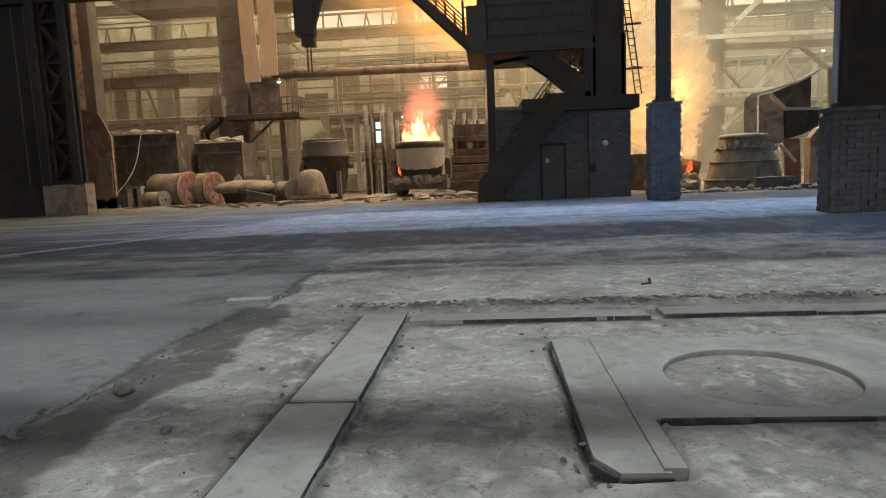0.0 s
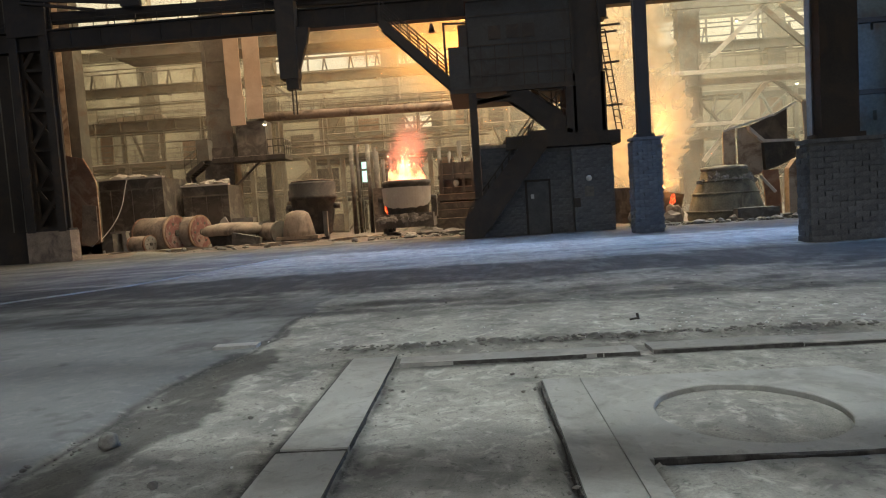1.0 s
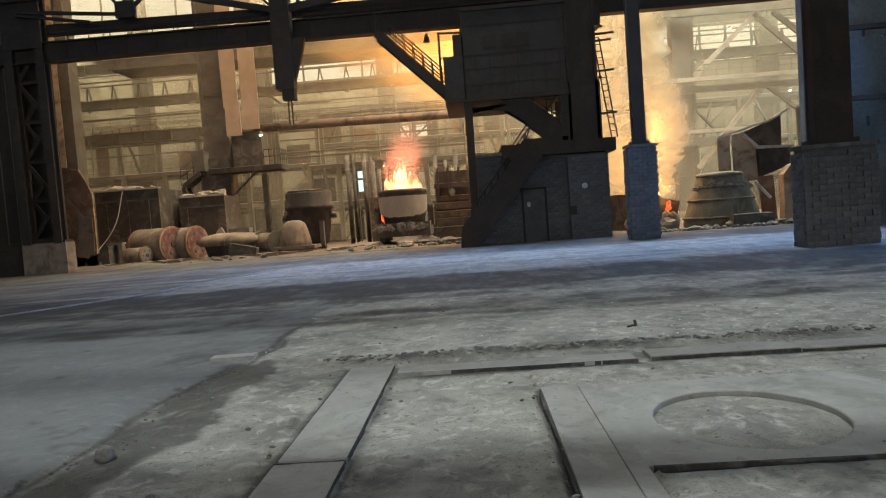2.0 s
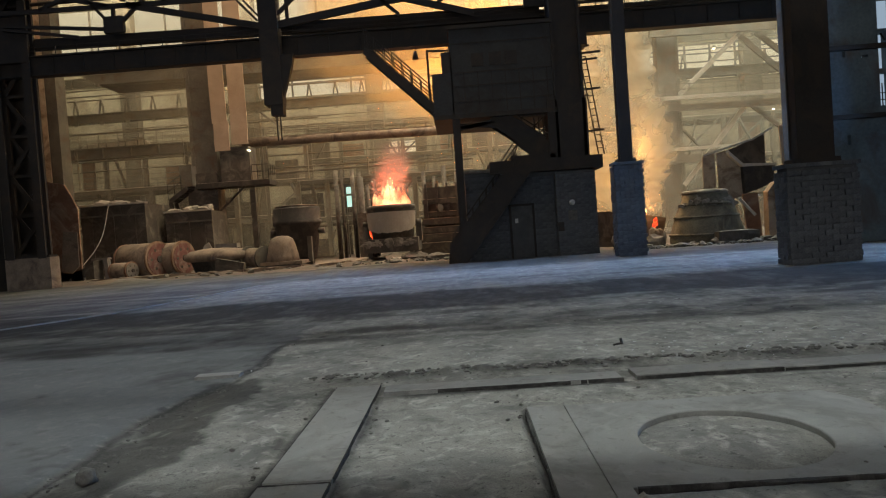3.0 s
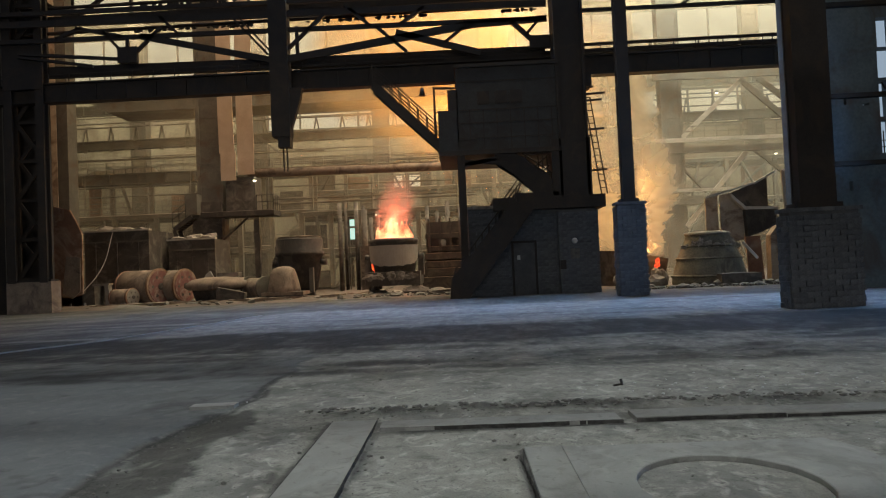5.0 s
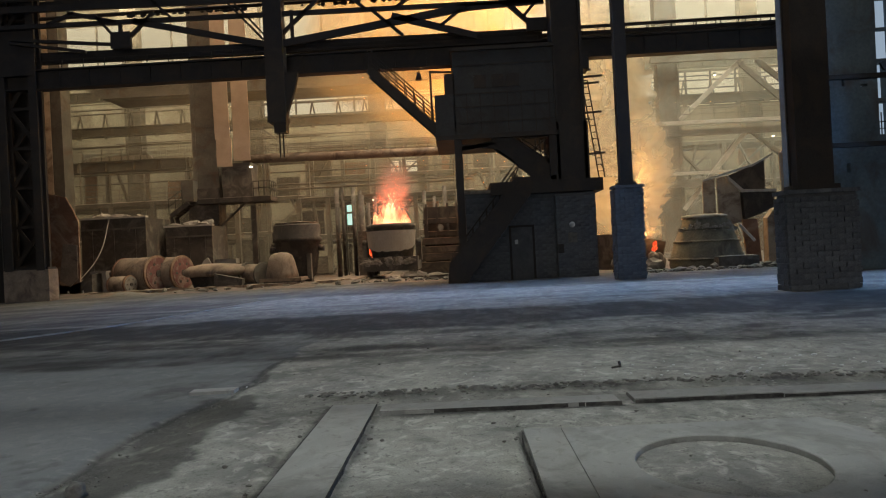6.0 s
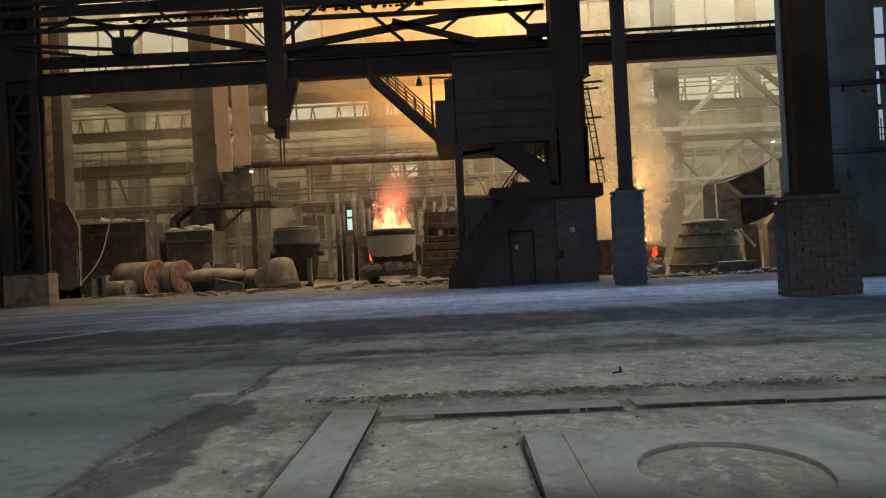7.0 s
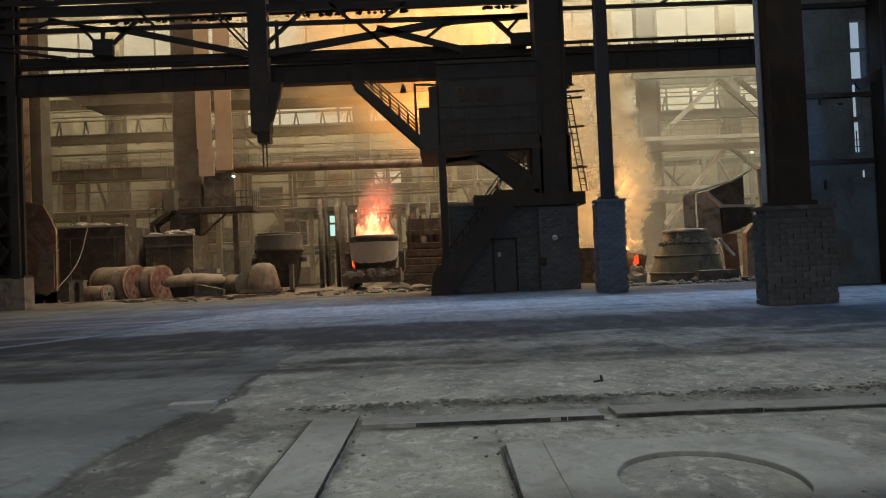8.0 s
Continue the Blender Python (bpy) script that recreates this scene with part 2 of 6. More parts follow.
M_gap = material("gap_black", (0.012, 0.011, 0.010), (0.05, 0.047, 0.042), 0.95, 0, 5.0, 0.7, 70, (0.10, 0.095, 0.085), 3.0)
M_cabin = material("sooty_grey_paint", (0.02, 0.0197, 0.0193), (0.05, 0.049, 0.0475), 0.8, 0.0, 0.9, 0.3, 16, (0.03, 0.024, 0.02), 0.7)
M_hot = emitter("molten_metal", (1.0, 0.55, 0.16), 14.0, (1.0, 0.28, 0.07), 2.5)
M_ember = emitter("glowing_slag", (1.0, 0.13, 0.03), 3.5, (0.35, 0.02, 0.01), 3.0)
M_lamp = emitter("lit_lamp", (1.0, 0.88, 0.62), 8.0)
M_tube = emitter("lit_window", (0.62, 0.95, 0.80), 1.6)
M_day = emitter("daylight_beyond", (0.62, 0.80, 1.0), 0.75)
M_pane = emitter("hall_roof_daylight", (1.0, 0.90, 0.62), 1.15)


# ---- shapes ----
def box(bm, x0, x1, y0, y1, z0, z1, m=None):
    vs = [bm.verts.new((x, y, z)) for z in (z0, z1) for x, y in ((x0, y0), (x1, y0), (x1, y1), (x0, y1))]
    for q in ((3, 2, 1, 0), (4, 5, 6, 7), (0, 1, 5, 4), (1, 2, 6, 5), (2, 3, 7, 6), (3, 0, 4, 7)):
        bm.faces.new([vs[i] for i in q])
    if m:
        bmesh.ops.transform(bm, matrix=m, verts=vs)
    return vs


def bar(bm, p, q, w, h=None):
    """A straight bar of w by h from p to q; h is its depth, upright where it can be."""
    p, q, h = Vector(p), Vector(q), h or w
    d = (q - p).normalized()
    side = d.cross(Vector((0, 0, 1)))
    side = side.normalized() if side.length > 1e-4 else Vector((1, 0, 0))
    up = side.cross(d)
    vs = [bm.verts.new(e + side * a * w / 2 + up * b * h / 2) for e in (p, q) for a, b in ((-1, -1), (1, -1), (1, 1), (-1, 1))]
    for f in ((3, 2, 1, 0), (4, 5, 6, 7), (0, 1, 5, 4), (1, 2, 6, 5), (2, 3, 7, 6), (3, 0, 4, 7)):
        bm.faces.new([vs[i] for i in f])
    return vs


def rod(bm, p, q, r, seg=8, r2=None):
    p, q = Vector(p), Vector(q)
    d = (q - p).normalized()
    side = d.cross(Vector((0.3, 0.2, 1))).normalized()
    up = side.cross(d)
    r2 = r if r2 is None else r2
    rings = []
    for e, s in ((p, r), (q, r2)):
        rings.append([bm.verts.new(e + (side * math.cos(a) + up * math.sin(a)) * s) for a in (2 * math.pi * i / seg for i in range(seg))])
    for i in range(seg):
        f = bm.faces.new((rings[0][i], rings[0][(i + 1) % seg], rings[1][(i + 1) % seg], rings[1][i]))
        f.smooth = seg > 8
    bm.faces.new(rings[0][::-1])
    bm.faces.new(rings[1])


def lathe(bm, profile, cx=0, cy=0, seg=28, rough=0.0, seed=0, squash=1.0):
    """Turns a profile of (radius, height) round an upright axis."""
    rng = random.Random(seed)
    rings = []
    for r, z in profile:
        rings.append([bm.verts.new((cx + r * math.cos(a) * (1 + rng.uniform(-rough, rough)), cy + squash * r * math.sin(a) * (1 + rng.uniform(-rough, rough)), z + rng.uniform(-rough, rough) * 0.6)) for a in (2 * math.pi * i / seg for i in range(seg))])
    for a, b in zip(rings, rings[1:]):
        for i in range(seg):
            f = bm.faces.new((a[i], a[(i + 1) % seg], b[(i + 1) % seg], b[i]))
            f.smooth = True
    if profile[0][0] > 0.001:
        bm.faces.new(rings[0][::-1])
    if profile[-1][0] > 0.001:
        bm.faces.new(rings[-1])


BALL = {}


def ball(sub):
    """The corners and faces of a unit icosphere, made once."""
    if sub not in BALL:
        tmp = bmesh.new()
        bmesh.ops.create_icosphere(tmp, subdivisions=sub, radius=1.0)
        tmp.verts.index_update()
        BALL[sub] = [v.co.copy() for v in tmp.verts], [[v.index for v in f.verts] for f in tmp.faces]
        tmp.free()
    return BALL[sub]


def lump(bm, x, y, z, rx, ry, rz, seed=0, rough=0.28, sub=2, smooth=False):
    """A rough rounded lump."""
    cos, faces = ball(sub)
    a, b = Vector((seed * 3.1, seed * 1.7, seed)), Vector((seed, 0, seed * 2.3))
    made = []
    for c in cos:
        k = 1 + rough * noise.noise(c * 1.7 + a) + rough * 0.5 * noise.noise(c * 4.3 + b)
        made.append(bm.verts.new((x + c.x * rx * k, y + c.y * ry * k, z + c.z * rz * k)))
    for f in faces:
        bm.faces.new([made[i] for i in f]).smooth = smooth
    return made


def bevelled(bm, width=0.02):
    edges = [e for e in bm.edges if len(e.link_faces) == 2 and e.calc_face_angle(0) > 0.6]
    bmesh.ops.bevel(bm, geom=edges, offset=width, segments=1, affect="EDGES", clamp_overlap=True)
    return bm


def part(name, bm, mat, parent=None, label=""):
    me = bpy.data.meshes.new(name)
    bm.normal_update()
    bm.to_mesh(me)
    bm.free()
    me.materials.append(mat)
    ob = new(name, me)
    if parent:
        ob.parent = parent
    if label:
        ob["label"] = label
    return ob


def thing(name, label, category, group="", kind="", at=(0, 0, 0)):
    ob = new(name)
    ob.location = at
    ob.empty_display_size = 0.3
    return tagged(ob, label, category, group, kind)


def B():
    return bmesh.new()


def boxpart(name, mat, parent, x0, x1, y0, y1, z0, z1, label="", bev=0.0):
    bm = B()
    box(bm, x0, x1, y0, y1, z0, z1)
    if bev:
        bevelled(bm, bev)
    return part(name, bm, mat, parent, label)


def barpart(name, mat, parent, p, q, w, h=None, label=""):
    bm = B()
    bar(bm, p, q, w, h)
    return part(name, bm, mat, parent, label)


def rodpart(name, mat, parent, p, q, r, seg=12, r2=None, label=""):
    bm = B()
    rod(bm, p, q, r, seg, r2)
    return part(name, bm, mat, parent, label)


def structure(name, bm, mat, label, category):
    return tagged(part(name, bm, mat), label, category, kind="structure")


def ibeam(bm, p, q, w, h, t=0.05):
    """A beam with two flanges and a web, from p to q."""
    for dz, ww, hh in ((h / 2 - t / 2, w, t), (-h / 2 + t / 2, w, t), (0, t, h - 2 * t)):
        bar(bm, Vector(p) + Vector((0, 0, dz)), Vector(q) + Vector((0, 0, dz)), ww, hh)


def railing(parent, mat, p, q, height=1.1, step=1.5, r=0.03):
    """Two rails on posts, between two points of a walkway."""
    p, q = Vector(p), Vector(q)
    n = max(1, round((q - p).length / step))
    up = Vector((0, 0, height))
    for k in range(n + 1):
        e = p.lerp(q, k / n)
        barpart("rail_post", mat, parent, e, e + up, r * 1.6)
    for k in (1.0, 0.55):
        barpart("rail", mat, parent, p + up * k, q + up * k, r * 1.6)


def plate_poly(name, mat, parent, pts, y, t=0.08, slope=0.0, label=""):
    """A thick plate from its outline in x and z; slope leans it back with height."""
    bm = B()
    n = len(pts)
    vs = [bm.verts.new((x, y + d + slope * z, z)) for d in (0, t) for x, z in pts]
    bm.faces.new(vs[:n]), bm.faces.new(vs[2 * n - 1:n - 1:-1])
    for i in range(n):
        bm.faces.new((vs[i], vs[(i + 1) % n], vs[n + (i + 1) % n], vs[n + i]))
    return part(name, bm, mat, parent, label)


# ---- the hall ----
def soft(x, y, s, seed):
    """Smooth random heights on a lattice of pitch s."""
    rng = np.random.RandomState(seed)
    table = rng.rand(256, 256)
    u, v = x / s, y / s
    i, j = np.floor(u).astype(int), np.floor(v).astype(int)
    a, b = u - i, v - j
    a, b = a * a * (3 - 2 * a), b * b * (3 - 2 * b)
    at = lambda p, q: table[p % 256, q % 256]
    return (at(i, j) * (1 - a) + at(i + 1, j) * a) * (1 - b) + (at(i, j + 1) * (1 - a) + at(i + 1, j + 1) * a) * b - 0.5


def step_line(lo, hi, near, fine, grow):
    """Coordinates from lo to hi, fine inside the interval near and wider outside it."""
    out = list(np.arange(near[0], near[1], fine))
    s = fine
    while out[-1] < hi:
        s = min(s * grow, 4.0)
        out.append(out[-1] + s)
    s = fine
    while out[0] > lo:
        s = min(s * grow, 4.0)
        out.insert(0, out[0] - s)
    return np.array(out)


def floor_mesh():
    xs, ys = step_line(-60, 60, (-4.5, 5.0), 0.032, 1.05), step_line(-22, 82, (1.2, 7.4), 0.032, 1.045)
    x, y = np.meshgrid(xs, ys)
    z = 0.020 * soft(x, y, 0.9, 1) + 0.012 * soft(x, y, 0.31, 2) + 0.007 * soft(x, y, 0.11, 3) + 0.004 * soft(x, y, 0.05, 4)
    wob = 0.35 * soft(x, y, 0.8, 5) + 0.12 * soft(x, y, 0.2, 6)
    # the smoother slab beside the rough ground, broken along its edge
    slab = np.clip((-2.22 + wob * 0.6 + 0.34 * np.clip((y - 5.6) / 0.6, 0, 1) - x) / 0.03, 0, 1) * np.clip((11.5 - y) / 2, 0, 1)
    z = z * (1 - 0.6 * slab) + 0.018 * slab
    z -= 0.04 * np.exp(-((x + 2.02 - wob * 0.5) / 0.22) ** 2) * np.clip((6.3 - y) / 0.8, 0, 1)
    # the cracked ridge across the floor beyond the plates
    ridge = np.exp(-((y - 6.03 - wob * 0.5) / 0.13) ** 2) * np.clip((x + 1.0) / 0.6, 0, 1)
    z += ridge * (0.008 + 0.09 * np.maximum(0, soft(x, y, 0.17, 7)) + 0.09 * np.maximum(0, soft(x, y, 0.07, 8)))
    # the sunken lane between the plates, and the slot below the round cover
    z -= 0.02 * ((x > -0.15) & (x < 1.15) & (y < 5.2)) * np.clip((y - 0.2) / 0.6, 0, 1)
    z += 0.035 * np.clip((x - 1.56) / 0.05, 0, 1) * ((y > 1.2) & (y < 2.75)) * (x < 6) * np.clip((y - 1.2) / 0.5, 0, 1)
    z -= 0.05 * np.exp(-((y - 2.76 - 0.1 * wob) / 0.035) ** 2) * ((x > 1.62) & (x < 4.2))
    # flattened under the steel plates
    for x0, x1, y0, y1 in ((-0.72, -0.08, 0.2, 5.66), (-0.15, 5.7, 5.2, 5.62)):
        m = (x > x0) & (x < x1) & (y > y0) & (y < y1)
        z[m] = np.minimum(z[m], -0.004)
    cover = (x > 1.13) & (x < 3.56) & (y > 2.14) & (y < 4.47) & ((y > 2.8) | (x < 1.56))
    z[cover] = np.minimum(z[cover], -0.07)
    z -= 0.018 * np.clip((8.0 - y) / 1.5, 0, 1)
    far = np.clip((y - 7.5) / 3, 0, 1)
    z = z * (1 - 0.55 * far) + far * 0.012 * soft(x * 0.35, y, 0.7, 9)
    # the dusty earth bank of the furnace hall
    bank = np.clip((y - 31.2 - 1.6 * soft(x, y, 4, 10)) / 0.8, 0, 1) * np.clip((-1.0 - x) / 4, 0, 1)
    z += bank * (0.07 + 0.25 * soft(x, y, 1.1, 11)) + np.clip((y - 31) / 2, 0, 1) * 0.10 * soft(x, y, 0.8, 12)
    # soot and soil in the hollows, tracks across the far floor, and painted shade
    rag = soft(x, y, 0.5, 31) + 0.6 * soft(x, y, 0.15, 32) + 0.4 * soft(x, y, 0.07, 33)
    dirt_and_shade = np.clip(2.6 * (np.exp(-((x + 1.84 - wob * 0.6) / 0.36) ** 4) * np.clip((6.5 - y) / 0.6, 0, 1) + 0.75 * rag - 0.3), 0, 0.8)
    dirt_and_shade = np.maximum(dirt_and_shade, 0.9 * np.exp(-((x + 1.9 - wob * 0.6) / 0.06) ** 2) * np.clip((11 - y) / 2, 0, 1) * np.clip((y - 6) / 0.5, 0, 1) * (0.7 + rag))
    dirt_and_shade = np.maximum(dirt_and_shade, np.exp(-((y - 6.0 - wob * 0.5) / 0.12) ** 2) * (0.55 + 1.3 * rag) * np.clip((x + 1.2) / 0.6, 0, 1))
    dirt_and_shade = np.maximum(dirt_and_shade, np.exp(-((x + 0.72) / 0.08) ** 2) * (y < 5.7) * (y > 0.2) * (0.3 + 1.4 * rag))
    dirt_and_shade = np.maximum(dirt_and_shade, np.exp(-((x + 0.10) / 0.07) ** 2) * (y < 5.6) * (y > 0.2) * (0.35 + 1.4 * rag))
    dirt_and_shade = np.maximum(dirt_and_shade, np.exp(-((x - 1.08) / 0.10) ** 2) * (y < 4.7) * (y > 2.1) * (0.35 + 1.4 * rag))
    # dark gap lines by the plates and slab, with edge shade painted in
    for xx, y0, y1 in ((-0.635, 0.28, 5.65), (-0.145, 0.28, 5.6), (1.145, 2.2, 4.55)):
        dirt_and_shade = np.maximum(dirt_and_shade, np.exp(-((x - xx) / 0.035) ** 4) * (y > y0) * (y < y1) * (0.9 + rag))
    for x0, x1, yy, w in ((-0.12, 2.16, 5.215, 0.035), (2.24, 5.6, 5.265, 0.035), (1.6, 4.2, 2.765, 0.04)):
        dirt_and_shade = np.maximum(dirt_and_shade, np.exp(-((y - yy) / w) ** 4) * ((x > x0) & (x < x1)) * (1.0 + rag))
    rim = -2.22 + wob * 0.6 + 0.34 * np.clip((y - 5.6) / 0.6, 0, 1)
    dirt_and_shade = np.maximum(dirt_and_shade, np.exp(-((x - rim - 0.04) / 0.05) ** 2) * (y < 7.5) * (1.0 + 0.6 * rag))
    # shade of the lower right floor, painted as darker patches
    dirt_and_shade = np.maximum(dirt_and_shade, np.clip((x - 1.7) / 0.9, 0, 1) * np.clip((2.85 - y) / 0.15, 0, 1) * (0.5 + 0.9 * rag))
    dirt_and_shade = np.maximum(dirt_and_shade, np.clip((x - 3.3 - 0.5 * rag) / 0.8, 0, 1) * np.clip((5.2 - y) / 0.4, 0, 1) * (0.4 + 0.9 * rag))
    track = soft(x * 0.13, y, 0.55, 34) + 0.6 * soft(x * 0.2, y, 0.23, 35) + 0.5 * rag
    dirt_and_shade = np.maximum(dirt_and_shade, np.clip((y - 6.6) / 2.5, 0, 1) * np.clip(0.22 + 1.5 * track, 0, 0.85) * np.clip((31 - y) / 4, 0, 1))
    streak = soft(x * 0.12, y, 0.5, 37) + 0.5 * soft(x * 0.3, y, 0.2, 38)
    # darker band across the bay, ending at the paler strip by the piers
    dirt_and_shade = np.maximum(dirt_and_shade, np.clip((y - 11.1 + 1.3 * streak + 0.5 * rag) / 0.9, 0, 1) * np.clip((15.3 + 0.5 * streak + 0.25 * rag - y) / 0.35, 0, 1) * (0.93 + 0.5 * rag))
    dirt_and_shade = np.maximum(dirt_and_shade, np.exp(-((y - 8.6 - 0.5 * streak) / 0.28) ** 2) * (0.75 + 0.9 * rag))
    pale_strip = np.clip((y - 15.3 - 0.5 * streak - 0.25 * rag) / 0.35, 0, 1) * np.clip((22.9 - y + 0.6 * rag + 0.5 * streak) / 0.5, 0, 1)
    pale_strip *= np.clip((x + 8.0 - 0.27 * (y - 15.5) + 0.4 * rag) / 0.25, 0, 1)
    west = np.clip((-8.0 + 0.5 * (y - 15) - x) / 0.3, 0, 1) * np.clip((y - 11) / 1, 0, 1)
    dirt_and_shade = np.where(pale_strip > 0.02, dirt_and_shade * (1 - pale_strip) + pale_strip * np.clip(0.12 + 0.6 * streak + 0.4 * rag, 0, 0.6), dirt_and_shade)
    beyond = np.clip((y - 15.3) / 0.4, 0, 1) * (1 - pale_strip) * np.clip((33 - y) / 2, 0, 1)
    dirt_and_shade = np.maximum(dirt_and_shade, beyond * (0.86 + 0.5 * streak + 0.3 * rag - 0.15 * west))
    dirt_and_shade = np.clip(np.maximum(dirt_and_shade, (1 - pale_strip) * (1.6 * (soft(x, y, 1.3, 36) + 0.5 * rag) - 0.35)), 0, 0.95)
    nx, ny = len(xs), len(ys)
    co = np.stack([x.ravel(), y.ravel(), z.ravel()], 1)
    k = (np.arange(ny - 1)[:, None] * nx + np.arange(nx - 1)[None, :]).ravel()
    quads = np.stack([k, k + 1, k + 1 + nx, k + nx], 1)
    me = bpy.data.meshes.new("floor")
    me.from_pydata(co.tolist(), [], quads.tolist())
    me.polygons.foreach_set("use_smooth", [True] * len(me.polygons))
    me.materials.append(M_floor)
    me.materials.append(M_earth)
    for key, values in (("dirt_and_shade", dirt_and_shade), ("slab", np.clip(slab, 0, 1) * 0.85)):
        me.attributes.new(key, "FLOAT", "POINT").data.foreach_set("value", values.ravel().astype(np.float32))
    mid = co[quads].mean(1)
    me.polygons.foreach_set("material_index", (mid[:, 1] > 31.0 + 1.6 * soft(mid[:, 0], mid[:, 1], 2.0, 13)).astype(int).tolist())
    return me


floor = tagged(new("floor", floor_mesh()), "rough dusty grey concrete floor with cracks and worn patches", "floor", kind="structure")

# shell: near bay z 17, furnace hall z 33, both closed behind and beside
bm = B()
box(bm, -60, 60, 78, 78.6, 0, 34)
structure("wall_far", bm, M_wall, "smoke-stained pale end wall of the furnace hall", "wall")
bm = B()
box(bm, -61, -60, -22, 78, 0, 34)
structure("wall_west", bm, M_dark, "sooty side wall of the works hall", "wall")
bm = B()
box(bm, 60, 61, 31, 78, 0, 34)
structure("wall_east", bm, M_wall, "smoke-stained side wall of the furnace hall", "wall")
bm = B()
box(bm, 28, 28.6, -22, 16.8, 0, 20)
box(bm, 28, 28.6, 24.2, 31, 0, 20)
box(bm, 28, 28.6, 16.8, 24.2, 6.2, 20)
structure("wall_gate", bm, M_dark, "sooty side wall with an open gate to daylight", "wall")
# unseen wall; the open band is added for the fill lamp
bm = B()
box(bm, -60, 28.6, -22.6, -22, 0, 6)
box(bm, -60, 28.6, -22.6, -22, 12, 20)
for x in range(-60, 28, 6):
    box(bm, x, x + 0.5, -22.6, -22, 6, 12)
structure("wall_south", bm, M_dark, "unseen sooty end wall opened in a band for the fill lamp", "wall")
bm = B()
for y0, y1 in ((-22, 0.4), (1.6, 6.6), (8.4, 20.4), (26.6, 30)):
    box(bm, -60, 28.6, y0, y1, 17.2, 17.6)
structure("ceiling_near", bm, M_dark, "sooty roof deck with two long roof lights", "ceiling")
bm = B()
for y0, y1 in ((30, 41), (47, 55), (61, 67), (73, 79)):
    box(bm, -61, 61, y0, y1, 33, 33.5)
box(bm, -61, 61, 29.6, 30, 17.2, 33.5)
for y0, y1 in ((41, 47), (55, 61), (67, 73)):
    pane = B()
    box(pane, -61, 61, y0, y1, 33.3, 33.34)
    structure("roof_glazing", pane, M_pane, "bright dirty glazing of a roof monitor", "window")
structure("ceiling_hall", bm, M_wall, "smoke-stained roof of the furnace hall with roof monitors", "ceiling")

# unseen beams added over the camera to cast shadow bands on the near floor
for y, z, w in ((2.32, 5.0, 0.55), (6.35, 6.0, 0.5)):
    bm = B()
    box(bm, -30, 28, y - w / 2, y + w / 2, z, z + 0.5)
    structure("beam", bm, M_steel, "unseen sooty beam added to bar the roof light", "beam")


def window_band(name, x0, x1, z0, z1, bay, label):
    """A row of dirty glowing panes in steel frames on the end wall."""
    w = thing(name, label, "window", kind="structure")
    n = round((x1 - x0) / bay)
    for k in range(n):
        a = x0 + (x1 - x0) * k / n
        b = x0 + (x1 - x0) * (k + 1) / n
        bm = B()
        box(bm, a + 0.12, b - 0.12, 77.92, 77.98, z0, z1)
        part("pane", bm, M_pane, w)
        bm = B()
        box(bm, a - 0.12, a + 0.12, 77.85, 77.99, z0, z1)
        part("mullion", bm, M_hall, w)
    for z in (z0 - 0.15, (z0 + z1) / 2, z1 + 0.15):
        bm = B()
        box(bm, x0, x1, 77.84, 77.91, z - 0.08, z + 0.08)
        part("rail", bm, M_hall, w)


window_band("window_1", -26, 3, 19.2, 22.3, 7.2, "long band of dirty bright panes in the end wall")
window_band("window_2", -48, 46, 24.6, 31.5, 4.7, "high wall of dirty bright panes in the end wall")
window_band("window_3", 14, 44, 17.6, 21.6, 3.0, "band of dirty bright panes in the end wall")
window_band("window_4", -9.2, -3.2, 11.2, 12.8, 3.0, "pair of pale bright panes in the end wall")


# ---- the row of columns and crane girders between the bays ----
def runway_girder():
    g = thing("crane_runway_girder", "sooty black steel crane runway girder with a walkway rail", "girder")
    for name, h, d, w in (("top_flange", 11.27, 0.06, 0.55), ("bottom_flange", 10.36, 0.06, 0.55), ("web", 10.815, 0.85, 0.06)):
        barpart(name, M_steel, g, (-34, 30.2, h), (27, 30.2, h), w, d)
    for k in range(41):
        x = -33.5 + k * 1.5
        boxpart("stiffener", M_steel, g, x, x + 0.03, 30.10, 30.16, 10.40, 11.23)
    boxpart("walkway_deck", M_steel, g, -34, 27, 30.5, 31.5, 11.1, 11.2)
    railing(g, M_steel, (-34, 29.95, 11.3), (27, 29.95, 11.3), 0.42, 1.05, 0.022)
    barpart("upper_beam", M_steel, g, (-34, 30.6, 12.2), (5.2, 30.6, 11.66), 0.3, 0.52)
    barpart("upper_beam", M_steel, g, (-8, 30.5, 12.0), (5.2, 30.5, 11.92), 0.2, 0.16)
    barpart("upper_beam", M_steel, g, (5.2, 30.9, 11.75), (27, 30.9, 11.75), 0.25, 0.2)
    barpart("service_pipe", M_steel, g, (5.2, 31.0, 12.15), (27, 31.0, 12.15), 0.12, 0.1)
    barpart("service_pipe", M_steel, g, (5.2, 31.2, 11.45), (27, 31.2, 11.45), 0.12, 0.08)
    for k in range(18):
        barpart("hanger", M_steel, g, (5.6 + k * 1.2, 31, 11.3), (5.6 + k * 1.2, 31, 12.2), 0.05)


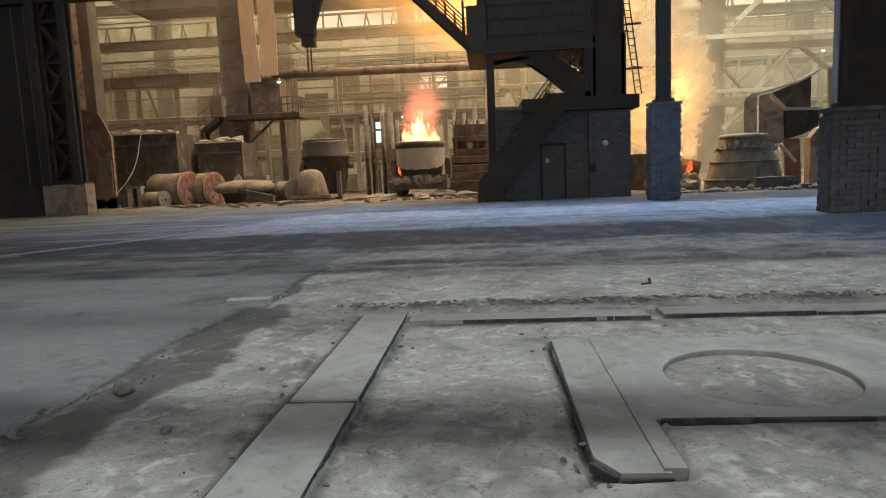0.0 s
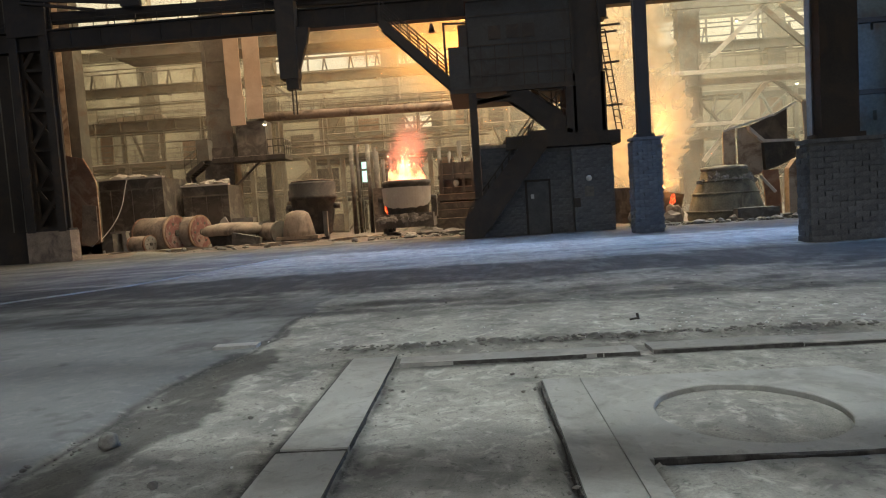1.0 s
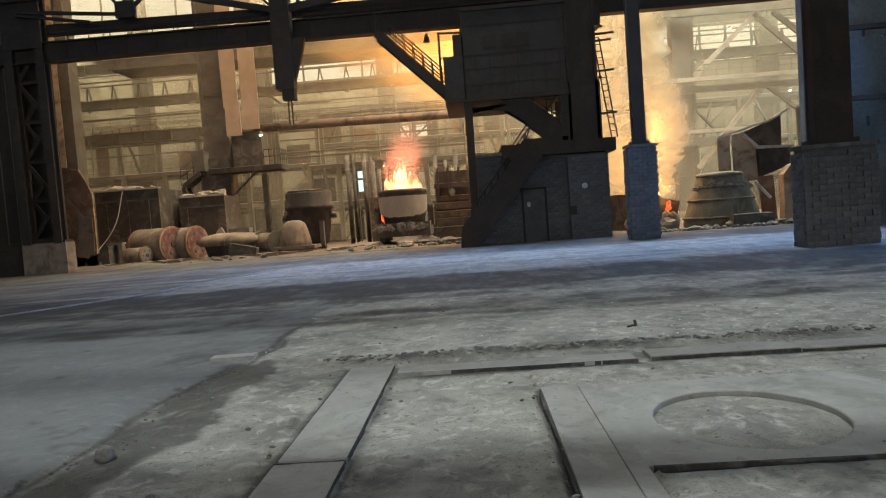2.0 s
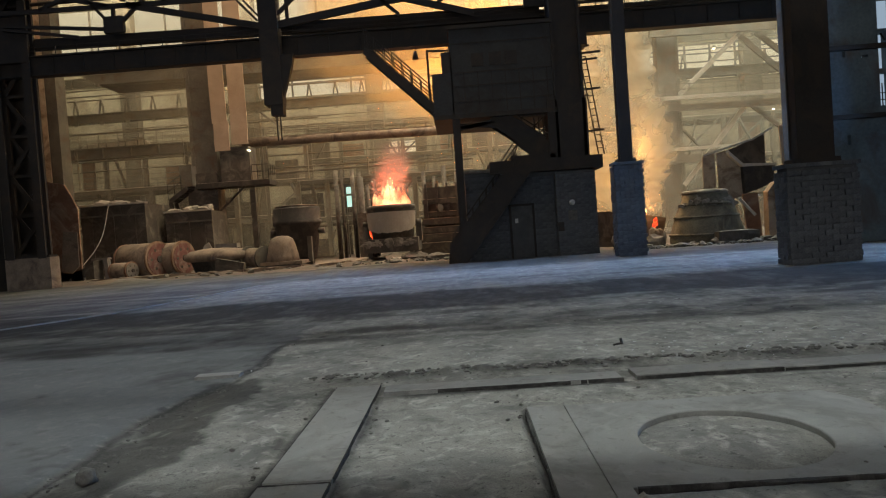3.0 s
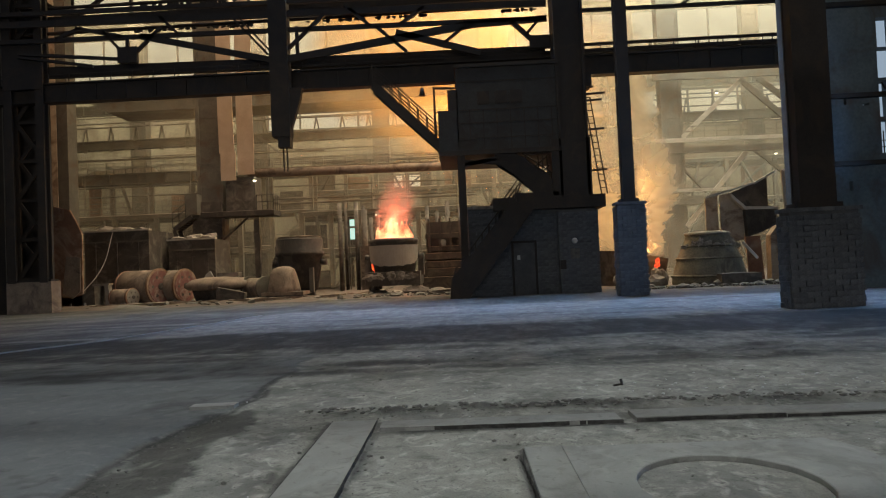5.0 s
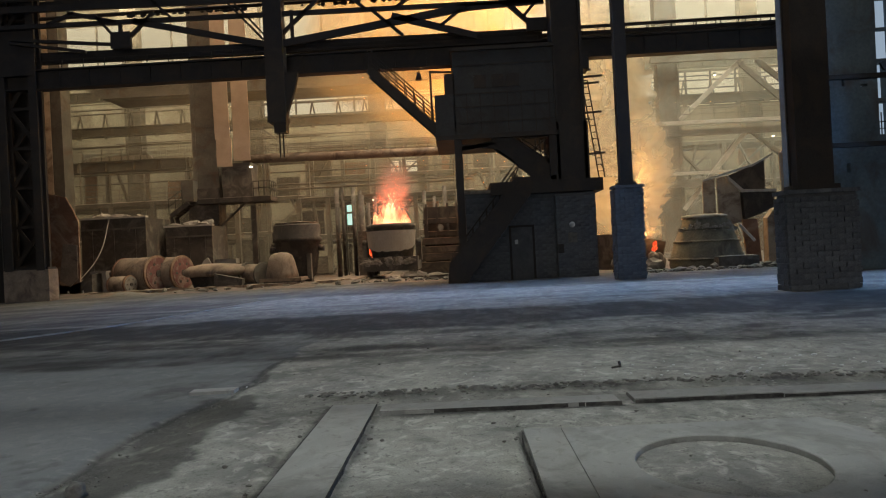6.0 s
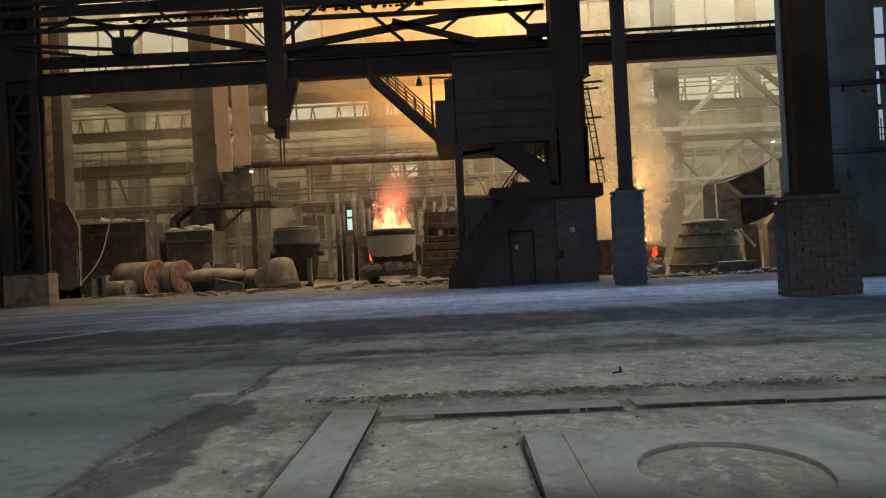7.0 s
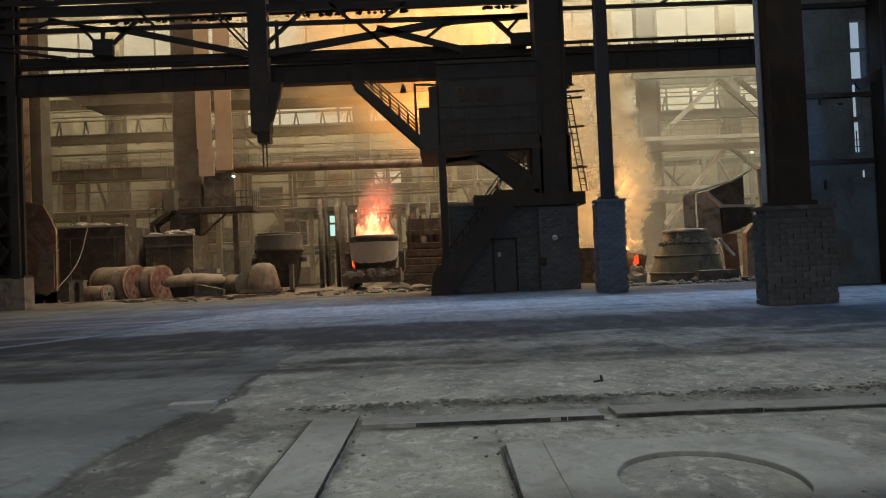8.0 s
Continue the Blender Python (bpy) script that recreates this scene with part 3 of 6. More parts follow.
def lattice_truss(y, z0, z1, x0, x1, panel, name, label, w=0.22, seed=3):
    rng = random.Random(seed)
    t = thing(name, label, "truss", "roof trusses of the column row")
    barpart("bottom_chord", M_steel, t, (x0, y, z0), (x1, y, z0), w, w * 1.5)
    barpart("top_chord", M_steel, t, (x0, y, z1), (x1, y, z1), w, w * 1.4)
    for x in (x0 + 0.1, x1 - 0.1):
        barpart("end_post", M_steel, t, (x, y, 11.26), (x, y, z1), w)
    n = round((x1 - x0) / panel)
    for k in range(n):
        a, b = x0 + k * panel, x0 + (k + 1) * panel
        m = (a + b) / 2
        barpart("diagonal", M_steel, t, (a, y, z1), (m, y, z0), w * 0.6, w * 0.7)
        barpart("diagonal", M_steel, t, (m, y, z0), (b, y, z1), w * 0.6, w * 0.7)
        boxpart("gusset_plate", M_steel, t, m - 0.45, m + 0.45, y - 0.14, y + 0.14, z0 - 0.02, z0 + 0.42, bev=0.1)
        barpart("vertical", M_steel, t, (m, y, z0), (m, y, z1), w * 0.45)
        barpart("vertical", M_steel, t, (b, y, z0), (b, y, z1), w * 0.5)
    return t


runway_girder()
lattice_truss(31.3, 14.9, 17.0, -34, 27, 6.1, "roof_truss", "sooty black riveted lattice truss behind the girder", 0.26, 5)

# bracing and drip-crusted pipes in the truss zone
bracing = thing("wind_bracing", "sooty black crossing steel bracing bars under the roof", "bracing")
for p, q, w in (((-7.3, 11.71), (1.6, 12.92), 0.34), ((1.5, 12.9), (5.2, 13.02), 0.28), ((-2.95, 13.08), (-1.5, 11.77), 0.14), ((-2.0, 12.73), (2.0, 11.54), 0.30),
                ((0.3, 12.12), (1.3, 12.85), 0.12), ((3.5, 12.98), (4.6, 11.9), 0.22), ((4.8, 12.95), (4.15, 12.25), 0.12), ((-34, 13.4), (5.2, 13.02), 0.2), ((-34, 14.3), (5.2, 13.75), 0.3),
                ((-34, 14.75), (5.2, 14.4), 0.2), ((-16.3, 13.65), (-15.35, 12.5), 0.12), ((-13.4, 13.6), (-14.6, 12.5), 0.14), ((-15.06, 13.25), (-15.06, 12.6), 0.14), ((-14.4, 13.22), (-8.1, 11.74), 0.28),
                ((-9.8, 13.8), (-8.2, 12.0), 0.1), ((-9.5, 13.8), (-7.95, 12.0), 0.08), ((-7.6, 11.9), (-5.4, 13.81), 0.16), ((-6.77, 13.3), (-6.77, 11.6), 0.12), ((-20.5, 12.68), (-15.3, 12.15), 0.14),
                ((-20.5, 12.52), (-16.8, 11.9), 0.12), ((-18.6, 13.3), (-17.3, 13.8), 0.14), ((-17.6, 13.8), (-15.3, 13.25), 0.16), ((-12.5, 13.2), (-13.5, 14.2), 0.12), ((-3.2, 13.1), (-4.4, 14.2), 0.14), ((-1.8, 13.1), (-0.6, 13.9), 0.14),
                ((6.7, 13.3), (27, 13.2), 0.16), ((6.7, 14.1), (27, 14.0), 0.26), ((11.5, 13.3), (13.2, 14.3), 0.14), ((16.0, 13.2), (14.2, 14.3), 0.14)):
    barpart("brace", M_steel, bracing, (p[0], 29.6, p[1]), (q[0], 29.6, q[1]), 0.16, w)
boxpart("gusset_plate", M_steel, bracing, -15.52, -14.58, 29.48, 29.72, 11.95, 12.72, bev=0.1)
boxpart("gusset_plate", M_steel, bracing, 4.35, 5.35, 29.48, 29.72, 11.6, 12.2, bev=0.1)
pipes = thing("crusted_pipe_run", "black overhead pipes with ragged hanging soot crust", "pipe")
for y, z in ((30.5, 13.95), (30.9, 15.4)):
    rodpart("pipe", M_steel, pipes, (-22, y, z), (5.2, y, z + 0.1), 0.09, 8)
    bm = B()
    rng = random.Random(int(z * 10))
    for k in range(150):
        x = rng.uniform(-21, 5)
        if soft(np.array([x]), np.array([y]), 1.6, 21)[0] > 0.0:
            lump(bm, x, y, z - 0.1, 0.12, 0.06, rng.uniform(0.05, 0.13), k, 0.5, 1)
    part("soot_crust", bm, M_steel, pipes, "ragged crust of hanging soot")["kind"] = "stuff"

# hanging post with a bracket, under the girder
hang = thing("hanging_post", "sooty black steel post hanging below the crane girder", "post")
boxpart("upper_post", M_steel, hang, -8.08, -7.2, 29.3, 29.95, 7.95, 17.2, bev=0.03)
boxpart("lower_block", M_steel, hang, -7.82, -7.24, 29.4, 29.9, 7.45, 7.95, bev=0.03)
bm = B()
vs = [bm.verts.new(c) for y in (29.5, 29.8) for c in ((-7.2, y, 10.3), (-6.6, y, 10.3), (-6.72, y, 9.7), (-7.2, y, 8.3))]
bm.faces.new(vs[:4]), bm.faces.new(vs[7:3:-1])
for i in range(4):
    bm.faces.new((vs[i], vs[(i + 1) % 4], vs[4 + (i + 1) % 4], vs[4 + i]))
part("bracket", bm, M_steel, hang)
for x in (-7.62, -7.45):
    rodpart("cable", M_steel, hang, (x, 29.6, 6.3), (x, 29.6, 7.5), 0.035, 6)


# lattice column on a concrete plinth
def lattice_column():
    c = thing("lattice_column", "sooty riveted lattice column on a worn concrete plinth", "column")
    boxpart("plinth", M_brown, c, -21.6, -19.36, 29.9, 30.65, -0.1, 1.55, "worn brown-stained concrete plinth", 0.06)
    for x, y in ((-21.3, 30.1), (-21.3, 30.5), (-19.72, 30.1), (-19.72, 30.5)):
        bm = B()
        box(bm, x - 0.03, x + 0.03, y - 0.2, y + 0.2, 1.5, 17.2)
        box(bm, x - 0.2, x + 0.2, y - 0.22, y - 0.16, 1.5, 17.2)
        part("post", bm, M_steel, c)
    for k in range(8):
        z = 1.7 + k * 1.95
        a, b = (-21.2, -19.8)[k % 2], (-21.2, -19.8)[1 - k % 2]
        barpart("lacing", M_steel, c, (a, 30.28, z), (b, 30.28, z + 1.95), 0.05, 0.2)
        barpart("lacing", M_steel, c, (b, 30.5, z), (a, 30.5, z + 1.95), 0.05, 0.18)
        barpart("tie", M_steel, c, (-21.3, 30.3, z), (-19.72, 30.3, z), 0.06, 0.16)
    boxpart("base_plate", M_steel, c, -21.55, -19.4, 29.95, 30.6, 1.55, 1.66)
    boxpart("splice_plate", M_steel, c, -21.5, -19.5, 29.84, 29.88, 11.0, 13.2, bev=0.01)


lattice_column()
boxes = thing("dark_wall_panel", "sooty black steel sheet beside the lattice column", "panel")
# dark sheet added to close the bright gaps behind the lattice column
boxpart("back_sheet", M_steel, boxes, -34, -20.2, 30.98, 31.06, 0, 17.2)
boxpart("sheet", M_steel, boxes, -34, -21.75, 30.4, 30.6, 1.6, 17.2)
boxpart("kerb_wall", M_steel, boxes, -34, -21.7, 30.2, 30.8, -0.1, 1.6)
for x in (-21.95, -21.6, -22.6):
    boxpart("seam", M_hall, boxes, x, x + 0.05, 30.37, 30.4, 1.6, 17.2)


# ---- control house on brick base ----
house = thing("control_house", "sooty steel operator house on a low brick substation with stairs", "building")
boxpart("base_core", M_mortar, house, 1.05, 6.9, 28.62, 33.0, -0.1, 4.0)
boxpart("base_cap", M_conc, house, 0.92, 2.2, 28.4, 33.1, 3.98, 4.12, bev=0.03)
boxpart("base_cap", M_steel, house, 2.2, 7.27, 28.25, 33.1, 3.85, 4.42, bev=0.1)
boxpart("cap_rubble", M_steel, house, 3.2, 5.2, 28.3, 30.0, 4.4, 4.62, bev=0.1)
boxpart("pilaster_core", M_mortar, house, 5.08, 6.85, 28.1, 28.7, -0.1, 3.72)
door = boxpart("door_panel", M_mortar, house, 3.05, 4.0, 28.48, 28.56, 0.0, 2.35, "dented grey steel door")
bm = B()
for x0, x1, z0, z1 in ((2.95, 3.05, 0, 2.45), (4.0, 4.1, 0, 2.45), (2.95, 4.1, 2.35, 2.45)):
    box(bm, x0, x1, 28.44, 28.6, z0, z1)
part("door_frame", bm, M_steel, door)
boxpart("sign", M_chip, door, 3.2, 3.34, 28.45, 28.48, 1.6, 1.8, "small pale square sign")
bm = B()
lathe(bm, [(0.001, -0.01), (0.13, -0.01), (0.13, 0.01), (0.001, 0.01)], seg=16)
ob = part("round_sign", bm, M_chip, house, "small round pale sign")
ob.matrix_basis = pose(5.75, 28.02, 2.35, 90, 0, 0)
boxpart("notice", M_rubble, house, 5.55, 5.95, 28.03, 28.06, 1.55, 2.0, "faded notice plate")
boxpart("meter_box", M_steel, house, 5.05, 5.3, 27.8, 28.12, 1.1, 1.5)
# cabin
bm = B()
box(bm, 0.75, 5.35, 28.4, 32.5, 6.5, 10.45)
part("cabin_wall", bevelled(bm, 0.05), M_cabin, house)
boxpart("cabin_roof", M_steel, house, 0.7, 5.4, 28.2, 32.7, 10.45, 10.6, bev=0.03)
boxpart("cabin_floor", M_steel, house, -0.15, 5.4, 28.2, 32.7, 6.45, 6.65)
boxpart("landing_box", M_cabin, house, -0.12, 0.8, 28.4, 30.4, 6.65, 8.55, bev=0.04)
boxpart("landing_hood", M_steel, house, 0.35, 0.8, 28.4, 30.4, 8.55, 9.5, bev=0.12)
for x0 in (1.7, 2.5, 3.2):
    w = part("cabin_window", (lambda b: (box(b, x0, x0 + 0.55, 28.36, 28.4, 8.75, 9.35), b)[1])(B()), M_steel, house, "dark cabin window")
    boxpart("pane", M_steel, w, x0 + 0.05, x0 + 0.5, 28.345, 28.36, 8.8, 9.3)
for z in (7.2, 7.9, 8.5, 9.8):
    boxpart("cabin_seam", M_steel, house, 0.8, 5.35, 28.37, 28.4, z, z + 0.05)
for k in range(7):
    x = 1.3 + k * 0.62
    boxpart("cabin_rib", M_steel, house, x, x + 0.05, 28.372, 28.4, 6.7, 8.5)
barpart("lamp_arm", M_steel, house, (-0.3, 28.9, 9.75), (0.7, 28.9, 9.7), 0.08)
barpart("landing_post", M_steel, house, (-0.28, 28.9, 7.3), (-0.28, 28.9, 9.8), 0.1)
barpart("landing_rail", M_steel, house, (-0.28, 28.9, 8.6), (0.4, 28.9, 8.6), 0.05)
# prop under the cabin and brackets
boxpart("prop", M_steel, house, 0.68, 1.02, 28.3, 28.64, -0.05, 6.45, bev=0.02)
bm = B()
for p, q in (((1.0, 28.5, 6.1), (3.0, 28.5, 6.2)), ((1.0, 28.5, 6.02), (2.6, 28.5, 6.3))):
    bar(bm, p, q, 0.12, 0.18)
part("bracket", bm, M_steel, house)


def stair(parent, p, q, y0, y1, rise=0.2, rail=True):
    p, q = Vector(p), Vector(q)
    n = max(2, round(abs(q.z - p.z) / rise))
    for y in (y0, y1):
        barpart("stringer", M_steel, parent, (p.x, y, p.z), (q.x, y, q.z), 0.06, 0.36)
        if rail:
            for k in range(0, n + 1, 2):
                e = p.lerp(q, k / n)
                barpart("rail_post", M_steel, parent, (e.x, y, e.z), (e.x, y, e.z + 1.0), 0.05)
            for h in (1.0, 0.62, 0.3):
                barpart("rail", M_steel, parent, (p.x, y, p.z + h), (q.x, y, q.z + h), 0.05)
    for k in range(n):
        e = p.lerp(q, (k + 0.5) / n)
        boxpart("tread", M_steel, parent, e.x - 0.14, e.x + 0.14, y0, y1, e.z - 0.02, e.z + 0.02)


up = thing("upper_stair", "black steel stair with rails from the girder to the cabin landing", "stair")
stair(up, (-3.1, 0, 9.95), (-0.05, 0, 6.95), 28.6, 29.5)
mid = thing("middle_stair", "black steel stair from the cabin down to the brick base", "stair")
stair(mid, (2.6, 0, 6.2), (4.95, 0, 4.5), 28.5, 29.3)
plate_poly("side_sheet", M_steel, mid, ((2.35, 6.45), (3.35, 6.45), (4.98, 5.15), (4.98, 4.35), (4.2, 4.5)), 28.46, 0.04)
barpart("landing_bar", M_steel, mid, (0.95, 28.5, 6.2), (3.0, 28.5, 6.0), 0.1, 0.14)
for p, q in (((2.75, 4.45), (3.45, 5.35)), ((3.35, 4.65), (3.6, 5.3)), ((3.4, 5.25), (4.1, 4.65)), ((3.75, 6.2), (4.85, 5.3)), ((3.9, 5.55), (4.85, 6.35)), ((4.25, 5.3), (4.85, 5.85)), ((3.8, 6.38), (4.9, 6.42))):
    barpart("lattice_bar", M_steel, mid, (p[0], 28.52, p[1]), (q[0], 28.52, q[1]), 0.05, 0.06)
for x in (4.35, 4.55, 4.75):
    barpart("rail_post", M_steel, mid, (x, 28.5, 4.9), (x, 28.5, 6.3), 0.05)
low = thing("lower_stair", "black steel stair with solid sides against the brick base", "stair")
stair(low, (0.35, 0, 0.25), (3.4, 0, 4.0), 27.6, 28.35)
for y in (27.58, 28.37):
    bm = B()
    vs = [bm.verts.new(c) for d in (0, 0.03) for c in ((0.1, y + d, -0.05), (0.9, y + d, -0.05), (4.1, y + d, 4.0), (3.0, y + d, 4.1), (0.2, y + d, 0.9))]
    bm.faces.new(vs[:5]), bm.faces.new(vs[9:4:-1])
    for i in range(5):
        bm.faces.new((vs[i], vs[(i + 1) % 5], vs[5 + (i + 1) % 5], vs[5 + i]))
    part("side_sheet", bm, M_steel, low)

# main column through the cabin, and the slanting ladder on it
col = thing("main_column", "sooty black built-up steel column beside the control house", "column")
bm = B()
box(bm, 5.3, 5.42, 28.3, 29.6, 4.2, 17.2)
box(bm, 6.52, 6.64, 28.3, 29.6, 4.2, 17.2)
box(bm, 5.42, 6.52, 28.5, 28.6, 4.2, 17.2)
part("shaft", bm, M_steel, col)
boxpart("base_block", M_steel, col, 4.95, 6.72, 28.3, 29.8, 4.4, 7.0, bev=0.05)
boxpart("head_bracket", M_steel, col, 6.6, 6.95, 28.5, 29.4, 9.4, 10.2, bev=0.12)
lad = thing("leaning_ladder", "thin black steel ladder leaning out from the column on brackets", "ladder")
p, q = Vector((6.62, 28.7, 8.9)), Vector((7.2, 28.7, 4.45))
for d in (0, 0.26):
    barpart("stile", M_steel, lad, p + Vector((d, 0, 0)), q + Vector((d, 0, 0)), 0.05)
for k in range(15):
    e = p.lerp(q, k / 15)
    barpart("rung", M_steel, lad, e, e + Vector((0.26, 0, 0)), 0.035)
for x1, z in ((7.1, 9.45), (7.6, 9.15), (7.45, 8.85), (7.5, 7.5), (6.95, 7.2), (7.55, 5.6)):
    barpart("bracket", M_steel, lad, (6.6, 28.9, z - 0.04), (x1, 28.9, z), 0.06, 0.09)
box_ob = thing("hook_lamp", "small black lamp hanging under the girder", "lamp")
rodpart("cord", M_steel, box_ob, (-0.85, 29.4, 9.9), (-0.85, 29.4, 10.3), 0.015, 6)
rodpart("lamp_head", M_steel, box_ob, (-0.85, 29.4, 9.55), (-0.85, 29.4, 9.92), 0.16, 10, 0.07)


# ---- steel columns on brick piers ----
def pier_column(x0, x1, y0, y1, h, cx0, cx1, top, label):
    c = thing("pier_column", label, "column", "steel columns on brick piers")
    boxpart("pier_core", M_mortar, c, x0 + 0.05, x1 - 0.05, y0 + 0.05, y1 - 0.05, -0.1, h - 0.02)
    boxpart("pier_cap", M_brick, c, x0 - 0.03, x1 + 0.03, y0 - 0.03, y1 + 0.03, h - 0.02, h + 0.08, bev=0.03)
    bm = B()
    ym = (y0 + y1) / 2
    box(bm, cx0, cx1, ym - 0.22, ym - 0.22 + 0.06, h + 0.08, top)
    box(bm, cx0, cx1, ym + 0.22 - 0.06, ym + 0.22, h + 0.08, top)
    box(bm, cx0 + 0.02, cx0 + 0.08, ym - 0.22 + 0.06, ym + 0.22 - 0.06, h + 0.08, top)
    box(bm, cx1 - 0.08, cx1 - 0.02, ym - 0.22 + 0.06, ym + 0.22 - 0.06, h + 0.08, top)
    part("shaft", bm, M_steel, c)
    boxpart("shoe", M_steel, c, cx0 - 0.12, cx1 + 0.12, ym - 0.27, ym + 0.27, h + 0.081, h + 0.2, bev=0.03)
    return c


pier_near = pier_column(9.03, 10.86, 15.8, 16.4, 2.48, 9.40, 10.32, 17.2, "sooty steel column standing on a wide rough brick pier")
pier_far = pier_column(6.8, 7.92, 24.3, 25.0, 3.58, 7.1, 7.56, 17.2, "slim sooty steel column standing on a narrow brick pier")

# dark partition beside the wide pier, with openings to daylight
holes = ((16.45, 17.0, 8.9, 10.0), (16.42, 17.0, 7.75, 8.85), (16.42, 16.8, 4.95, 6.15), (16.42, 16.75, 6.3, 7.6), (15.12, 15.22, 6.8, 7.2), (15.15, 15.28, 3.6, 3.95), (15.8, 16.05, 6.75, 6.85), (16.65, 16.95, 4.0, 4.3))
bm = B()
# carried on unseen to 28 to keep gate light off the slag pot
xs = sorted({13.0, 28.0, *(v for o in holes for v in o[:2])})
zs = sorted({0.0, 17.2, *(v for o in holes for v in o[2:])})
for a, b in zip(xs, xs[1:]):
    for c, d in zip(zs, zs[1:]):
        if not any(o[0] <= (a + b) / 2 <= o[1] and o[2] <= (c + d) / 2 <= o[3] for o in holes):
            box(bm, a, b, 23.4, 23.75, c, d)
structure("wall_partition", bm, M_dark, "sooty blue-grey partition wall with broken openings", "wall")
bm = B()
box(bm, 14.2, 18.5, 25.2, 25.3, 3.0, 11.0)
structure("backdrop", bm, M_day, "pale daylight seen through openings in the partition", "backdrop")
win = thing("window_grille", "thin dark window bars in a broken opening", "window")
for x in (16.5, 16.62):
    barpart("glazing_bar", M_steel, win, (x, 23.6, 4.95), (x, 23.6, 5.8), 0.03)
for z in (5.2, 5.45):
    barpart("glazing_bar", M_steel, win, (16.42, 23.6, z), (16.8, 23.6, z), 0.03)
dcol = thing("side_column", "tall sooty steel column against the partition wall", "column")
bm = B()
box(bm, 17.05, 17.12, 22.6, 23.3, 0, 17.2)
box(bm, 18.2, 18.27, 22.6, 23.3, 0, 17.2)
box(bm, 17.12, 18.2, 22.9, 22.96, 0, 17.2)
part("shaft", bm, M_steel, dcol)
for z, x0, x1 in ((7.1, 13.2, 17.0), (10.5, 13.2, 17.0), (4.6, 13.2, 17.0)):
    barpart("ledge", M_steel, dcol, (x0, 23.25, z), (x1, 23.25, z), 0.2, 0.16)
barpart("brace", M_steel, dcol, (16.2, 22.8, 7.3), (18.3, 22.8, 8.4), 0.1, 0.3)
cab = thing("switch_cabinet", "grey steel cabinet with a pale edge by the partition", "cabinet")
boxpart("body", M_dark, cab, 17.15, 18.6, 22.0, 22.5, 0, 3.9, bev=0.03)
boxpart("trim", M_rubble, cab, 17.13, 17.22, 21.97, 22.0, 2.7, 3.9)
boxpart("trim", M_rubble, cab, 17.22, 18.6, 21.97, 22.0, 2.7, 2.78)


# ---- furnace hall: crane girders, columns, platforms ----
def hall_girder(y, z, h, label, bracket, x1=40):
    g = thing("hall_crane_girder", label, "girder", "crane girders of the furnace hall")
    boxpart("web", M_hall, g, -46, x1, y, y + 0.06, z, z + h)
    boxpart("top_flange", M_hall, g, -46, x1, y - 0.3, y + 0.36, z + h, z + h + 0.07)
    boxpart("bottom_flange", M_hall, g, -46, x1, y - 0.3, y + 0.36, z - 0.07, z)
    for k in range(35):
        x = -45.2 + k * 2.5
        if x > x1:
            break
        if bracket:
            barpart("bracket_leg", M_hall, g, (x - 0.28, y - 0.25, z + h - 0.1), (x, y - 0.25, z + h + 1.35), 0.12)
            barpart("bracket_leg", M_hall, g, (x + 0.28, y - 0.25, z + h - 0.1), (x, y - 0.25, z + h + 1.35), 0.12)
            boxpart("lug", M_hall, g, x - 0.2, x + 0.2, y - 0.34, y - 0.3, z - 0.35, z + 0.1, bev=0.1)
        else:
            boxpart("stiffener", M_hall, g, x, x + 0.04, y - 0.26, y, z, z + h)
        for x in (-23.0, 4.0, 20.4) if x1 > 30 else (-23.0,):
            boxpart("girder_leg", M_hall, g, x - 0.2, x + 0.2, y + 0.1, y + 0.5, 0, z - 0.07) if k == 0 else None
    if bracket:
        for dz in (1.35, 1.75, 2.3):
            rodpart("conductor_rail", M_hall, g, (-46, y - 0.2, z + h + dz), (40, y - 0.2, z + h + dz), 0.06, 6)
        rodpart("pipe", M_hall, g, (-46, y - 0.3, z - 1.1), (-12, y - 0.3, z - 1.1), 0.1, 8)
    else:
        railing(g, M_hall, (-46, y - 0.3, z + h + 0.07), (x1, y - 0.3, z + h + 0.07), 1.15, 1.7, 0.035)
        railing(g, M_hall, (-46, y + 0.9, z + h + 0.07), (x1, y + 0.9, z + h + 0.07), 1.15, 1.7, 0.03)
        boxpart("walkway", M_hall, g, -46, x1, y + 0.36, y + 1.0, z + h - 0.05, z + h + 0.02)
    return g


hall_girder(55, 9.95, 0.8, "dusty steel crane girder with a railed walkway", False, -20)
hall_girder(60, 14.1, 0.75, "dusty steel girder with conductor brackets", True)
hall_girder(68, 19.6, 0.9, "dusty high crane girder with a railed walkway", False)
bridge = thing("walkway_bridge", "brown dusty tube girder carrying a railed walkway", "girder")
bm = B()
rod(bm, (-14.0, 43.5, 8.5), (8.6, 43.5, 8.28), 0.3, 18)
part("tube", bm, M_brown, bridge)
barpart("walkway", M_brown, bridge, (-14.0, 43.8, 8.82), (8.6, 43.8, 8.6), 0.7, 0.05)
for y in (43.3, 44.0):
    railing(bridge, M_ladle, (-13.9, y, 8.82), (8.5, y, 8.58), 0.62, 0.75, 0.026)
for x in (-13.6, 8.2):
    boxpart("leg", M_ladle, bridge, x - 0.18, x + 0.18, 43.6, 43.95, -0.1, 8.3)
duct = thing("roof_duct", "wide pale sheet-metal duct under the hall roof", "duct")
bm = B()
pts = ((-27.6, 15.2), (-27.0, 14.95), (-25.5, 14.1), (-8.5, 14.05), (4.0, 14.2), (4.0, 15.0), (-8.5, 14.95), (-24, 15.1))
